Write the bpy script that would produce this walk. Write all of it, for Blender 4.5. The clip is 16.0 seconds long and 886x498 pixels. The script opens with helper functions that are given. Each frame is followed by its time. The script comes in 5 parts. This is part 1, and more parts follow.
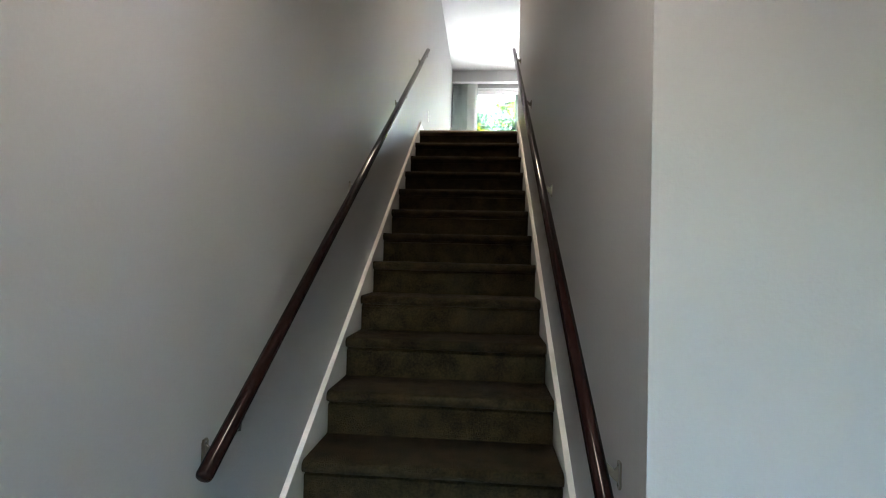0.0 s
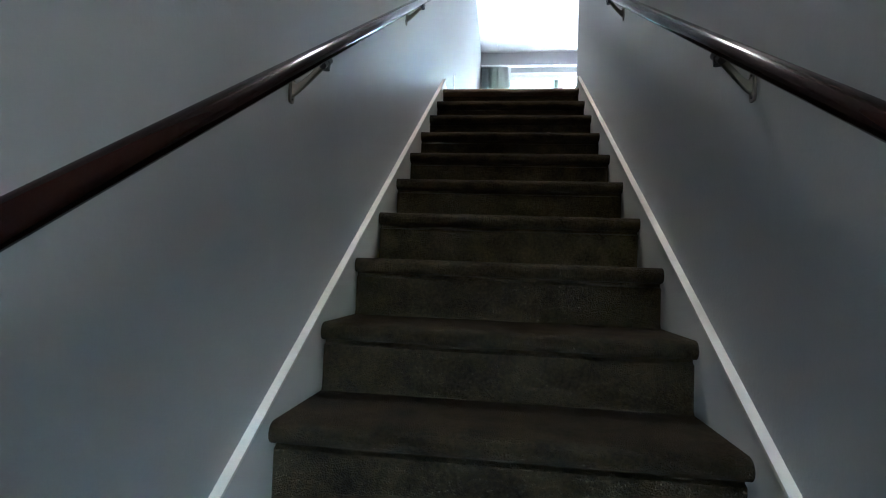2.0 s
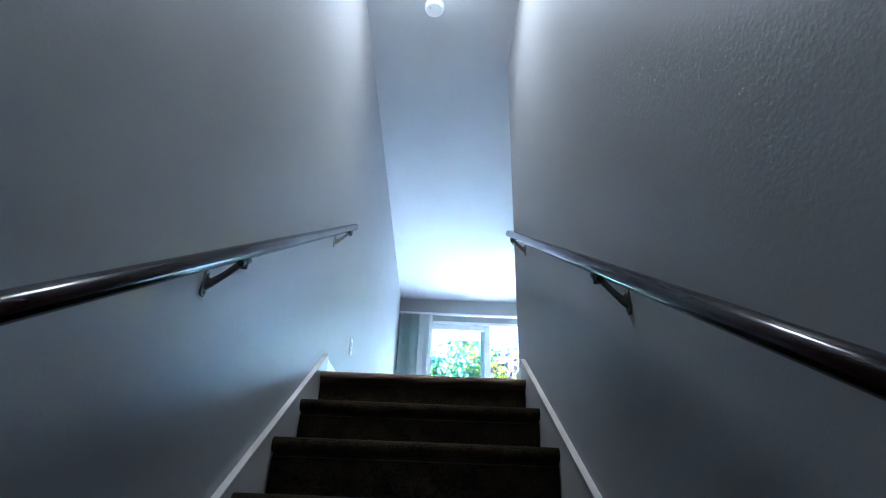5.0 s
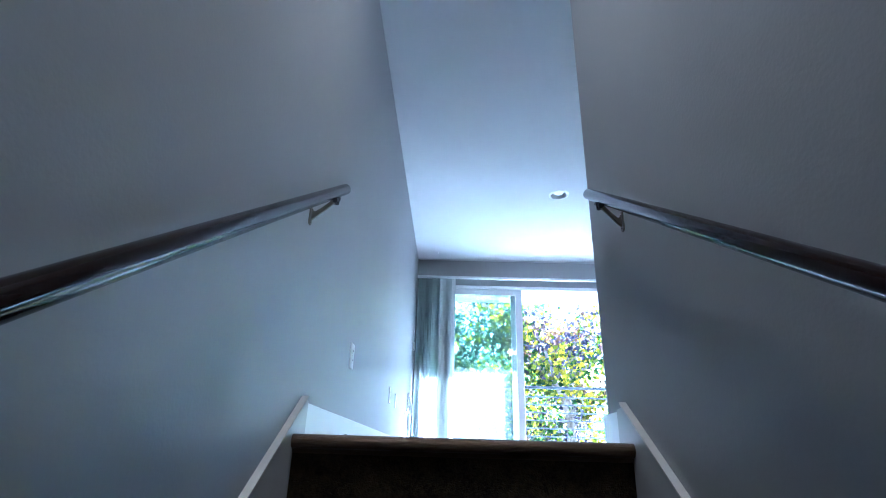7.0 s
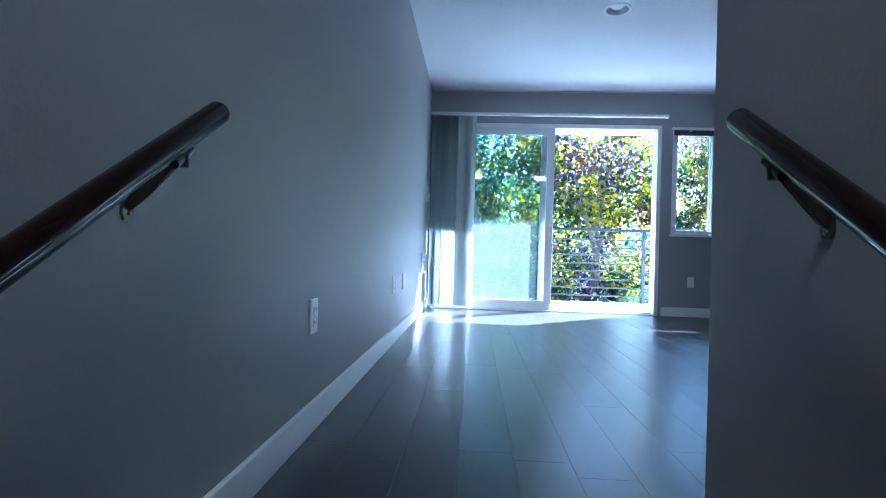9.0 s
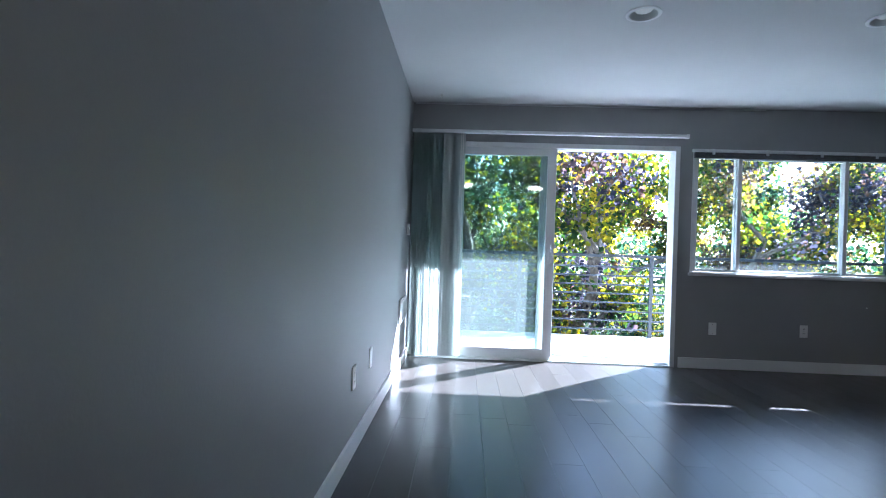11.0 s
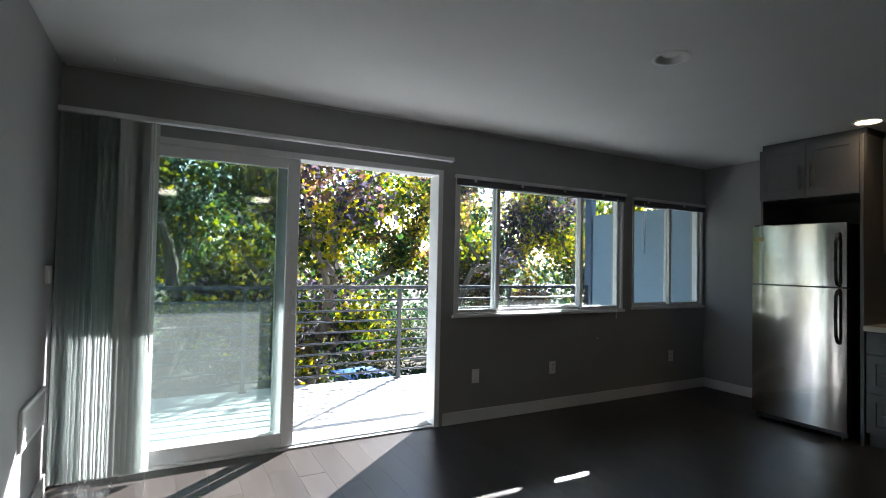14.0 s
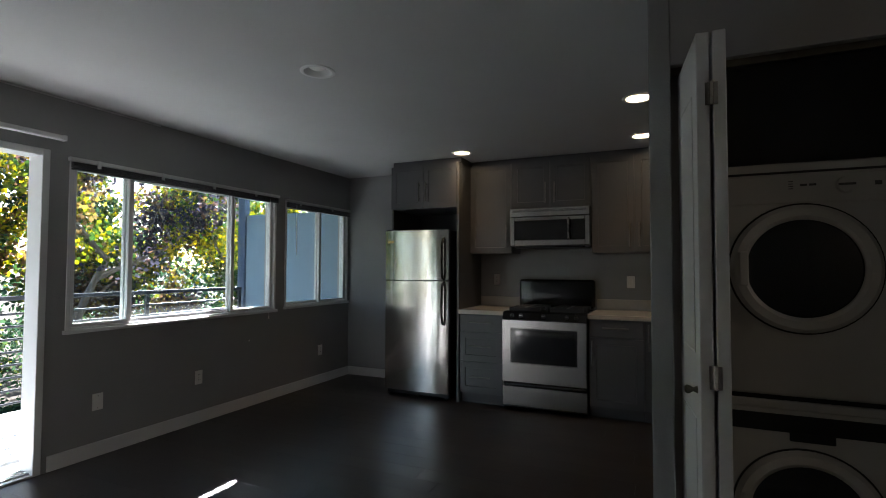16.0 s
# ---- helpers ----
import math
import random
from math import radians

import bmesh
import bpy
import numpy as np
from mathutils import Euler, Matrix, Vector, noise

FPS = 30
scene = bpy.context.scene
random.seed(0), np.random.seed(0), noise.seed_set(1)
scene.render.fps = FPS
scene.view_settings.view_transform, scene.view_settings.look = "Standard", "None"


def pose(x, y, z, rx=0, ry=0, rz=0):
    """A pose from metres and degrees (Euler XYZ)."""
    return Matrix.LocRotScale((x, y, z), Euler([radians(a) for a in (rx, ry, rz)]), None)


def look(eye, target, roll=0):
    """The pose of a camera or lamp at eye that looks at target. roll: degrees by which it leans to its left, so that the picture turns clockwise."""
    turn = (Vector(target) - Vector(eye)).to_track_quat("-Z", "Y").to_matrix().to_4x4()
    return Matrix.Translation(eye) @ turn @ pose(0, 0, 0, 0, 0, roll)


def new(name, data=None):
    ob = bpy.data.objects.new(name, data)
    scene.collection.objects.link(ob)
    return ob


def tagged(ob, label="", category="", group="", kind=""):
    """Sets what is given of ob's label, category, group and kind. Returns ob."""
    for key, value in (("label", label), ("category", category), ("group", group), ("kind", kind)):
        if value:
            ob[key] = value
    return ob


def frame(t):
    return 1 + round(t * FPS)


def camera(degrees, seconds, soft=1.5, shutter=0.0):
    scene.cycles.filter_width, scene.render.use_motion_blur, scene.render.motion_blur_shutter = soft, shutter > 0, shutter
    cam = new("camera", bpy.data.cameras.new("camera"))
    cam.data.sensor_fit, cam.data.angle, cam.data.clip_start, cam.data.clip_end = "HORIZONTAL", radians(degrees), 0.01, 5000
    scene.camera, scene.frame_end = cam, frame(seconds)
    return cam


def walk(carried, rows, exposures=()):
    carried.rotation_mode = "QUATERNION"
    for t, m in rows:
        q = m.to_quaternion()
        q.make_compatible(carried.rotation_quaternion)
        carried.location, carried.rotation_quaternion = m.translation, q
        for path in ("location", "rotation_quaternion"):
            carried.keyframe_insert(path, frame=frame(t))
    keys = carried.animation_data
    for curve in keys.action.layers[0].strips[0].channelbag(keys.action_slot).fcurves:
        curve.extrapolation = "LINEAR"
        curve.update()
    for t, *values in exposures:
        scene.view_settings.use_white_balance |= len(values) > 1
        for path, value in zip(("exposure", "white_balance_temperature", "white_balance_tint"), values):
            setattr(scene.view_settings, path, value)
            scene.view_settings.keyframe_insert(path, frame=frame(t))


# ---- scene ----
cam = camera(82.5, 16.0, 1.0)
PATH = [
    (0, (0.681, -5.017, -1.289), (0.523, -3.023, -1.25), 1.4),
    (0.5, (0.589, -4.637, -1.332), (0.392, -2.647, -1.293), 1.4),
    (1, (0.53, -4.279, -1.375), (0.302, -2.293, -1.322), 1.6),
    (1.5, (0.543, -3.936, -1.364), (0.296, -1.952, -1.31), 1.4),
    (2, (0.507, -3.62, -1.354), (0.264, -1.637, -1.259), 2.2),
    (2.5, (0.523, -3.388, -1.282), (0.286, -1.435, -0.925), 2.3),
    (3, (0.572, -3.139, -1.152), (0.435, -1.286, -0.413), 2.9),
    (3.5, (0.538, -2.954, -1.017), (0.433, -1.202, -0.059), 2.8),
    (4, (0.544, -2.798, -0.89), (0.475, -1.051, 0.081), 2.5),
    (4.5, (0.613, -2.59, -0.752), (0.597, -0.841, 0.217), 2.8),
    (5, (0.552, -2.396, -0.62), (0.57, -0.598, 0.358), 2.2),
    (7.5, (0.456, -1.312, 0.125), (0.386, 0.6, 0.707), 2.0),
    (8, (0.442, -1.106, 0.315), (0.337, 0.881, 0.523), 2.3),
    (8.5, (0.522, -0.945, 0.474), (0.398, 1.051, 0.51), 1.8),
    (11, (0.528, 0.012, 1.037), (0.445, 2.01, 1.038), 1.9),
    (11.5, (0.565, 0.262, 1.179), (0.627, 2.261, 1.171), 1.8),
    (12, (0.56, 0.455, 1.238), (0.702, 2.45, 1.247), 1.9),
    (12.5, (0.532, 0.625, 1.326), (0.754, 2.612, 1.345), 1.7),
    (13, (0.602, 0.866, 1.357), (0.974, 2.831, 1.374), 1.5),
    (13.5, (0.596, 1.085, 1.333), (1.215, 2.987, 1.374), 1.4),
    (14, (0.585, 1.229, 1.315), (1.536, 2.988, 1.372), 1.2),
    (14.5, (0.585, 1.271, 1.316), (1.875, 2.797, 1.385), 0.8),
    (15, (0.583, 1.26, 1.314), (2.11, 2.549, 1.391), 0.4),
    (15.5, (0.6, 1.2, 1.272), (2.296, 2.257, 1.367), 0.2),
    (16, (0.602, 1.188, 1.318), (2.426, 2.004, 1.393), 0.2),
]
EXPOSURE = [
    (0.0, 6.8, 5850, 15), (0.5, 6.85, 5400, 13), (1.5, 7.0, 4950, 11), (2.5, 7.3, 4650, 10), (3.2, 7.3, 4400, 9), (4.0, 6.95, 4300, 9), (5.0, 6.6, 4200, 9), (7.5, 5.7, 4100, 12),
    (8.0, 5.3, 4050, 11), (8.5, 5.05, 4050, 11), (11.0, 4.45, 4750, 13), (13.0, 3.85, 5450, 13), (14.0, 3.45, 5750, 13), (15.0, 3.35, 5800, 14), (16.0, 3.5, 5800, 14),
]
walk(cam, [(t, look(eye, target, roll)) for t, eye, target, roll in PATH], EXPOSURE)

# ---- light ----
SUN_TO = Vector((1.13, 1.0, 0.77)).normalized()
world = bpy.data.worlds.new("sky")
scene.world = world
world.use_nodes = True
wn = world.node_tree
sky = wn.nodes.new("ShaderNodeTexSky")
sky.sky_type = "NISHITA"
sky.sun_disc = False
sky.sun_elevation = math.asin(SUN_TO.z)
sky.sun_rotation = math.atan2(SUN_TO.x, SUN_TO.y)
sky.air_density = 1.2
sky.dust_density = 0.6
wn.links.new(sky.outputs[0], wn.nodes["Background"].inputs[0])
wn.nodes["Background"].inputs[1].default_value = 0.05
sun_data = bpy.data.lights.new("sun", "SUN")
sun_data.energy, sun_data.angle, sun_data.color = 5.0, radians(0.5), (1.0, 0.94, 0.84)
sun = new("sun", sun_data)
sun.matrix_world = look(SUN_TO * 60, (0, 0, 0))


def area_lamp(name, m, sx, sy, watts, color):
    d = bpy.data.lights.new(name, "AREA")
    d.shape, d.size, d.size_y, d.energy, d.color = "RECTANGLE", sx, sy, watts, color
    ob = new(name, d)
    ob.matrix_world = m
    return ob


# fill lamp added at an assumed, unseen entrance to light the lower hall
area_lamp("lower_hall_fill", look((1.0, -6.98, -1.1), (0.9, -4.0, -0.7)), 1.5, 0.9, 0.005, (1.0, 0.90, 0.76))


# ---- materials ----
def mat(name, color, rough=0.5, metal=0.0, vary=0.08, scale=6.0, bump=0.0, bscale=60.0, coat=0.0, stretch=(1, 1, 1),
        rnd=0.0, bump2=0.0, b2scale=8.0, rvary=0.0, spec=0.5, dark=None, sheen=0.0, aniso=0.0):
    m = bpy.data.materials.new(name)
    m.use_nodes = True
    nt = m.node_tree
    N, L = nt.nodes, nt.links
    b = N["Principled BSDF"]
    b.inputs["Roughness"].default_value = rough
    b.inputs["Metallic"].default_value = metal
    b.inputs["Coat Weight"].default_value = coat
    b.inputs["Coat Roughness"].default_value = 0.12
    b.inputs["Specular IOR Level"].default_value = spec
    b.inputs["Sheen Weight"].default_value = sheen
    b.inputs["Anisotropic"].default_value = aniso
    tc = N.new("ShaderNodeTexCoord")
    mp = N.new("ShaderNodeMapping")
    mp.inputs["Scale"].default_value = stretch
    L.new(tc.outputs["Object"], mp.inputs["Vector"])
    n1 = N.new("ShaderNodeTexNoise")
    n1.inputs["Scale"].default_value = scale
    n1.inputs["Detail"].default_value = 6
    L.new(mp.outputs[0], n1.inputs["Vector"])
    n2 = N.new("ShaderNodeTexNoise")
    n2.inputs["Scale"].default_value = scale * 0.12
    n2.inputs["Detail"].default_value = 3
    L.new(mp.outputs[0], n2.inputs["Vector"])
    add = N.new("ShaderNodeMath")
    add.operation = "ADD"
    L.new(n1.outputs["Fac"], add.inputs[0])
    L.new(n2.outputs["Fac"], add.inputs[1])
    fac = add
    if rnd:
        oi = N.new("ShaderNodeObjectInfo")
        mu = N.new("ShaderNodeMath")
        mu.operation = "MULTIPLY_ADD"
        mu.inputs[1].default_value = rnd
        L.new(oi.outputs["Random"], mu.inputs[0])
        L.new(add.outputs[0], mu.inputs[2])
        fac = mu
    mr = N.new("ShaderNodeMapRange")
    mr.inputs["From Min"].default_value = 0.6
    mr.inputs["From Max"].default_value = 1.4 + rnd
    L.new(fac.outputs[0], mr.inputs["Value"])
    mx = N.new("ShaderNodeMix")
    mx.data_type = "RGBA"
    lo = dark if dark else tuple(max(0, c * (1 - vary)) for c in color)
    hi = tuple(min(1, c * (1 + vary)) for c in color)
    mx.inputs["A"].default_value = (*lo, 1)
    mx.inputs["B"].default_value = (*hi, 1)
    L.new(mr.outputs[0], mx.inputs["Factor"])
    L.new(mx.outputs["Result"], b.inputs["Base Color"])
    if rvary:
        rr = N.new("ShaderNodeMapRange")
        rr.inputs["From Min"].default_value = 0.6
        rr.inputs["From Max"].default_value = 1.4
        rr.inputs["To Min"].default_value = rough - rvary
        rr.inputs["To Max"].default_value = rough + rvary
        L.new(add.outputs[0], rr.inputs["Value"])
        L.new(rr.outputs[0], b.inputs["Roughness"])
    prev = None
    for st, sc in ((bump, bscale), (bump2, b2scale)):
        if st:
            nb = N.new("ShaderNodeTexNoise")
            nb.inputs["Scale"].default_value = sc
            nb.inputs["Detail"].default_value = 3
            L.new(mp.outputs[0], nb.inputs["Vector"])
            bp = N.new("ShaderNodeBump")
            bp.inputs["Strength"].default_value = st
            bp.inputs["Distance"].default_value = 0.01
            L.new(nb.outputs["Fac"], bp.inputs["Height"])
            if prev:
                L.new(prev.outputs[0], bp.inputs["Normal"])
            prev = bp
    if prev:
        L.new(prev.outputs[0], b.inputs["Normal"])
    return m


def glow(name, color, strength):
    m = mat(name, (0.8, 0.8, 0.78), 0.4)
    b = m.node_tree.nodes["Principled BSDF"]
    b.inputs["Emission Color"].default_value = (*color, 1)
    b.inputs["Emission Strength"].default_value = strength
    return m


def glass_mat(name, dust=0.05, tint=(0.93, 0.97, 0.96), dscale=5.0):
    m = bpy.data.materials.new(name)
    m.use_nodes = True
    N, L = m.node_tree.nodes, m.node_tree.links
    N.remove(N["Principled BSDF"])
    out = N["Material Output"]
    tr = N.new("ShaderNodeBsdfTransparent")
    tr.inputs[0].default_value = (*tint, 1)
    gl = N.new("ShaderNodeBsdfGlossy")
    gl.inputs["Roughness"].default_value = 0.0
    lw = N.new("ShaderNodeLayerWeight")
    lw.inputs[0].default_value = 0.5
    pw = N.new("ShaderNodeMath")
    pw.operation = "POWER"
    pw.inputs[1].default_value = 5.0
    L.new(lw.outputs["Facing"], pw.inputs[0])
    fr = N.new("ShaderNodeMath")
    fr.operation = "MULTIPLY_ADD"
    fr.inputs[1].default_value = 0.95
    fr.inputs[2].default_value = 0.045
    L.new(pw.outputs[0], fr.inputs[0])
    m1 = N.new("ShaderNodeMixShader")
    L.new(fr.outputs[0], m1.inputs[0])
    L.new(tr.outputs[0], m1.inputs[1])
    L.new(gl.outputs[0], m1.inputs[2])
    tl = N.new("ShaderNodeBsdfTranslucent")
    tl.inputs[0].default_value = (0.75, 0.8, 0.78, 1)
    tc = N.new("ShaderNodeTexCoord")
    nz = N.new("ShaderNodeTexNoise")
    nz.inputs["Scale"].default_value = dscale
    nz.inputs["Detail"].default_value = 5
    nz.inputs["Distortion"].default_value = 1.5
    L.new(tc.outputs["Object"], nz.inputs["Vector"])
    mr = N.new("ShaderNodeMapRange")
    mr.inputs["From Min"].default_value = 0.3
    mr.inputs["From Max"].default_value = 0.75
    mr.inputs["To Min"].default_value = dust * 0.85
    mr.inputs["To Max"].default_value = dust * 1.2
    L.new(nz.outputs["Fac"], mr.inputs["Value"])
    m2 = N.new("ShaderNodeMixShader")
    L.new(mr.outputs[0], m2.inputs[0])
    L.new(m1.outputs[0], m2.inputs[1])
    L.new(tl.outputs[0], m2.inputs[2])
    L.new(m2.outputs[0], out.inputs[0])
    return m


def leaf_mat(name, c1, c2, c3):
    m = bpy.data.materials.new(name)
    m.use_nodes = True
    N, L = m.node_tree.nodes, m.node_tree.links
    N.remove(N["Principled BSDF"])
    out = N["Material Output"]
    geo = N.new("ShaderNodeNewGeometry")
    tc = N.new("ShaderNodeTexCoord")
    nz = N.new("ShaderNodeTexNoise")
    nz.inputs["Scale"].default_value = 0.9
    nz.inputs["Detail"].default_value = 2
    L.new(tc.outputs["Object"], nz.inputs["Vector"])
    ma = N.new("ShaderNodeMath")
    ma.operation = "MULTIPLY_ADD"
    ma.inputs[1].default_value = 0.45
    L.new(geo.outputs["Random Per Island"], ma.inputs[0])
    L.new(nz.outputs["Fac"], ma.inputs[2])
    cr = N.new("ShaderNodeValToRGB")
    el = cr.color_ramp.elements
    el[0].position, el[0].color = 0.60, (*c1, 1)
    el[1].position, el[1].color = 1.0, (*c3, 1)
    e = el.new(0.83)
    e.color = (*c2, 1)
    L.new(ma.outputs[0], cr.inputs[0])
    df = N.new("ShaderNodeBsdfPrincipled")
    df.inputs["Roughness"].default_value = 0.55
    df.inputs["Specular IOR Level"].default_value = 0.2
    tl = N.new("ShaderNodeBsdfTranslucent")
    hs = N.new("ShaderNodeHueSaturation")
    hs.inputs["Saturation"].default_value = 1.15
    hs.inputs["Value"].default_value = 2.0
    L.new(cr.outputs[0], df.inputs["Base Color"])
    L.new(cr.outputs[0], hs.inputs["Color"])
    L.new(hs.outputs[0], tl.inputs[0])
    mx = N.new("ShaderNodeMixShader")
    mx.inputs[0].default_value = 0.5
    L.new(df.outputs[0], mx.inputs[1])
    L.new(tl.outputs[0], mx.inputs[2])
    L.new(mx.outputs[0], out.inputs[0])
    return m


M_WALL = mat("wall_paint", (0.32, 0.32, 0.318), 0.5, vary=0.035, scale=3, bump=0.09, bscale=110, bump2=0.06, b2scale=30, spec=0.35)
M_CEIL = mat("ceiling_paint", (0.60, 0.60, 0.595), 0.8, vary=0.03, scale=3, bump=0.08, bscale=160, spec=0.2)
M_TRIM = mat("trim_paint", (0.78, 0.78, 0.77), 0.35, vary=0.03, scale=8, bump=0.03, bscale=50)
M_SKIRT = mat("stringer_paint", (0.50, 0.49, 0.465), 0.4, vary=0.05, scale=8, bump=0.04, bscale=50)
M_CAP = mat("stringer_edge_paint", (0.62, 0.59, 0.53), 0.45, vary=0.06, scale=10)
M_CARPET = mat("carpet", (0.027, 0.0196, 0.0092), 0.95, vary=0.7, scale=110, bump=0.9, bscale=260, bump2=0.2, b2scale=110, spec=0.05,
               dark=(0.0035, 0.0026, 0.0013), sheen=0.02)
M_RAIL = mat("mahogany_varnish", (0.011, 0.0048, 0.0038), 0.11, vary=0.06, scale=14, stretch=(6, 0.6, 0.6), spec=0.12, rvary=0.01)
M_BRACKET = mat("bracket_metal", (0.16, 0.145, 0.115), 0.4, 1.0, vary=0.15, scale=40)
M_FLOOR = mat("dark_plank", (0.040, 0.034, 0.030), 0.30, spec=0.36, vary=0.3, scale=9, stretch=(14, 1, 1), bump=0.004, bscale=30, rnd=0.8, rvary=0.035,
              dark=(0.024, 0.0205, 0.018))
M_GROUT = mat("floor_substrate", (0.01, 0.009, 0.008), 0.7)
M_NOSING = mat("stair_nosing", (0.10, 0.065, 0.035), 0.3, 0.6, vary=0.3, scale=30, stretch=(1, 12, 12), bump=0.3, bscale=40)
M_STEEL = mat("brushed_steel", (0.62, 0.61, 0.59), 0.13, 1.0, vary=0.05, scale=30, stretch=(1, 1, 14), bump=0.05, bscale=60, bump2=0.10, b2scale=0.6, rvary=0.03)
M_STEEL2 = mat("range_steel", (0.50, 0.49, 0.475), 0.25, 1.0, vary=0.03, scale=30, stretch=(1, 14, 1), rvary=0.02)
M_CHROME = mat("bar_pull_metal", (0.55, 0.53, 0.50), 0.25, 1.0, vary=0.04)
M_PULL = mat("cabinet_pull_metal", (0.24, 0.235, 0.225), 0.28, 1.0, vary=0.06)
M_BLACK = mat("black_enamel", (0.008, 0.008, 0.009), 0.2, vary=0.2, coat=0.3)
M_BLKPL = mat("black_plastic", (0.012, 0.012, 0.013), 0.4, vary=0.2, bump=0.05, bscale=300)
M_DGLASS = mat("dark_oven_glass", (0.01, 0.012, 0.014), 0.06, vary=0.1, spec=0.6)
M_CAB = mat("grey_cabinet_paint", (0.115, 0.117, 0.12), 0.42, vary=0.05, scale=5, bump=0.02, bscale=80)
M_CABIN = mat("cabinet_inside", (0.10, 0.10, 0.10), 0.6)
M_COUNTER = mat("quartz_counter", (0.62, 0.58, 0.52), 0.25, vary=0.08, scale=120, bump=0.0)
M_WHITE = mat("white_appliance", (0.58, 0.57, 0.53), 0.35, vary=0.03, scale=5)
M_PLATE = mat("white_plastic", (0.86, 0.85, 0.82), 0.35, vary=0.03)
M_SLOT = mat("dark_slot", (0.03, 0.03, 0.03), 0.6)
M_VINYL = mat("white_vinyl", (0.72, 0.73, 0.73), 0.35, vary=0.04, scale=5, bump=0.02)
M_BLIND = mat("vinyl_blind", (0.74, 0.76, 0.75), 0.45, vary=0.05, scale=4)
bn = M_BLIND.node_tree
b_tl = bn.nodes.new("ShaderNodeBsdfTranslucent")
b_tl.inputs[0].default_value = (0.52, 0.56, 0.54, 1)
b_mx = bn.nodes.new("ShaderNodeMixShader")
b_mx.inputs[0].default_value = 0.42
bn.links.new(bn.nodes["Principled BSDF"].outputs[0], b_mx.inputs[1])
bn.links.new(b_tl.outputs[0], b_mx.inputs[2])
bn.links.new(b_mx.outputs[0], bn.nodes["Material Output"].inputs[0])
M_SLAT = mat("grey_blind_slat", (0.10, 0.10, 0.105), 0.4, vary=0.1, scale=12)
M_GLASS = glass_mat("window_glass", 0.010)
M_GLASS2 = glass_mat("dusty_door_glass", 0.017, (0.66, 0.73, 0.71), 1.2)
M_RAILING = mat("railing_steel", (0.028, 0.034, 0.043), 0.36, 0.0, spec=0.5, vary=0.12, scale=12, bump=0.03)
M_DECK = mat("deck_membrane", (0.46, 0.46, 0.45), 0.7, vary=0.10, scale=9, bump=0.2, bscale=120)
M_STUCCO = mat("stucco", (0.50, 0.62, 0.75), 0.85, vary=0.07, scale=6, bump=0.5, bscale=90)
M_SCREEN = mat("frosted_screen", (0.17, 0.245, 0.32), 0.6, vary=0.04, scale=4)
sn = M_SCREEN.node_tree
s_tl = sn.nodes.new("ShaderNodeBsdfTranslucent")
s_tl.inputs[0].default_value = (0.42, 0.56, 0.70, 1)
s_mx = sn.nodes.new("ShaderNodeMixShader")
s_mx.inputs[0].default_value = 0.05
sn.links.new(sn.nodes["Principled BSDF"].outputs[0], s_mx.inputs[1])
sn.links.new(s_tl.outputs[0], s_mx.inputs[2])
sn.links.new(s_mx.outputs[0], sn.nodes["Material Output"].inputs[0])
M_POST = mat("dark_blue_post", (0.06, 0.09, 0.15), 0.6, vary=0.1)
M_SOFFIT = mat("soffit_paint", (0.72, 0.74, 0.76), 0.7, vary=0.04)
M_GROUND = mat("ground_soil", (0.06, 0.05, 0.038), 0.95, vary=0.4, scale=2.5, bump=0.6, bscale=12, spec=0.1)
M_ASPHALT = mat("asphalt", (0.06, 0.06, 0.062), 0.9, vary=0.25, scale=40, bump=0.5, bscale=90, spec=0.2)
M_CONC = mat("concrete", (0.36, 0.35, 0.33), 0.85, vary=0.15, scale=6, bump=0.2, bscale=60)
M_BARK = mat("bark", (0.15, 0.12, 0.09), 0.9, vary=0.5, scale=10, stretch=(3, 3, 0.5), bump=0.8, bscale=14)
M_LEAF_Y = leaf_mat("maple_leaf_green", (0.018, 0.036, 0.010), (0.12, 0.122, 0.014), (0.38, 0.285, 0.018))
M_LEAF_P = leaf_mat("plum_leaf", (0.02, 0.019, 0.026), (0.034, 0.029, 0.04), (0.09, 0.05, 0.03))
M_LEAF_G = leaf_mat("dark_leaf", (0.015, 0.03, 0.018), (0.03, 0.055, 0.025), (0.09, 0.095, 0.02))
M_LEAF_R = leaf_mat("russet_leaf", (0.055, 0.035, 0.022), (0.11, 0.075, 0.03), (0.17, 0.14, 0.035))
M_CARPAINT = mat("blue_car_paint", (0.015, 0.09, 0.36), 0.4, 0.2, vary=0.05, coat=0.2)
M_TYRE = mat("tyre_rubber", (0.015, 0.015, 0.015), 0.8)
M_WARM = glow("warm_lamp", (1.0, 0.72, 0.40), 1.6)
M_DIFF = glow("drum_diffuser", (1.0, 0.80, 0.56), 1.28)
M_DIFF2 = glow("assumed_hall_diffuser", (1.0, 0.84, 0.64), 0.42)
M_LENS = mat("lamp_lens_off", (0.72, 0.72, 0.71), 0.45, vary=0.05)
M_DISPLAY = mat("printed_marks", (0.10, 0.10, 0.10), 0.5)
M_STICKER = mat("yellow_sticker", (0.55, 0.42, 0.12), 0.5)


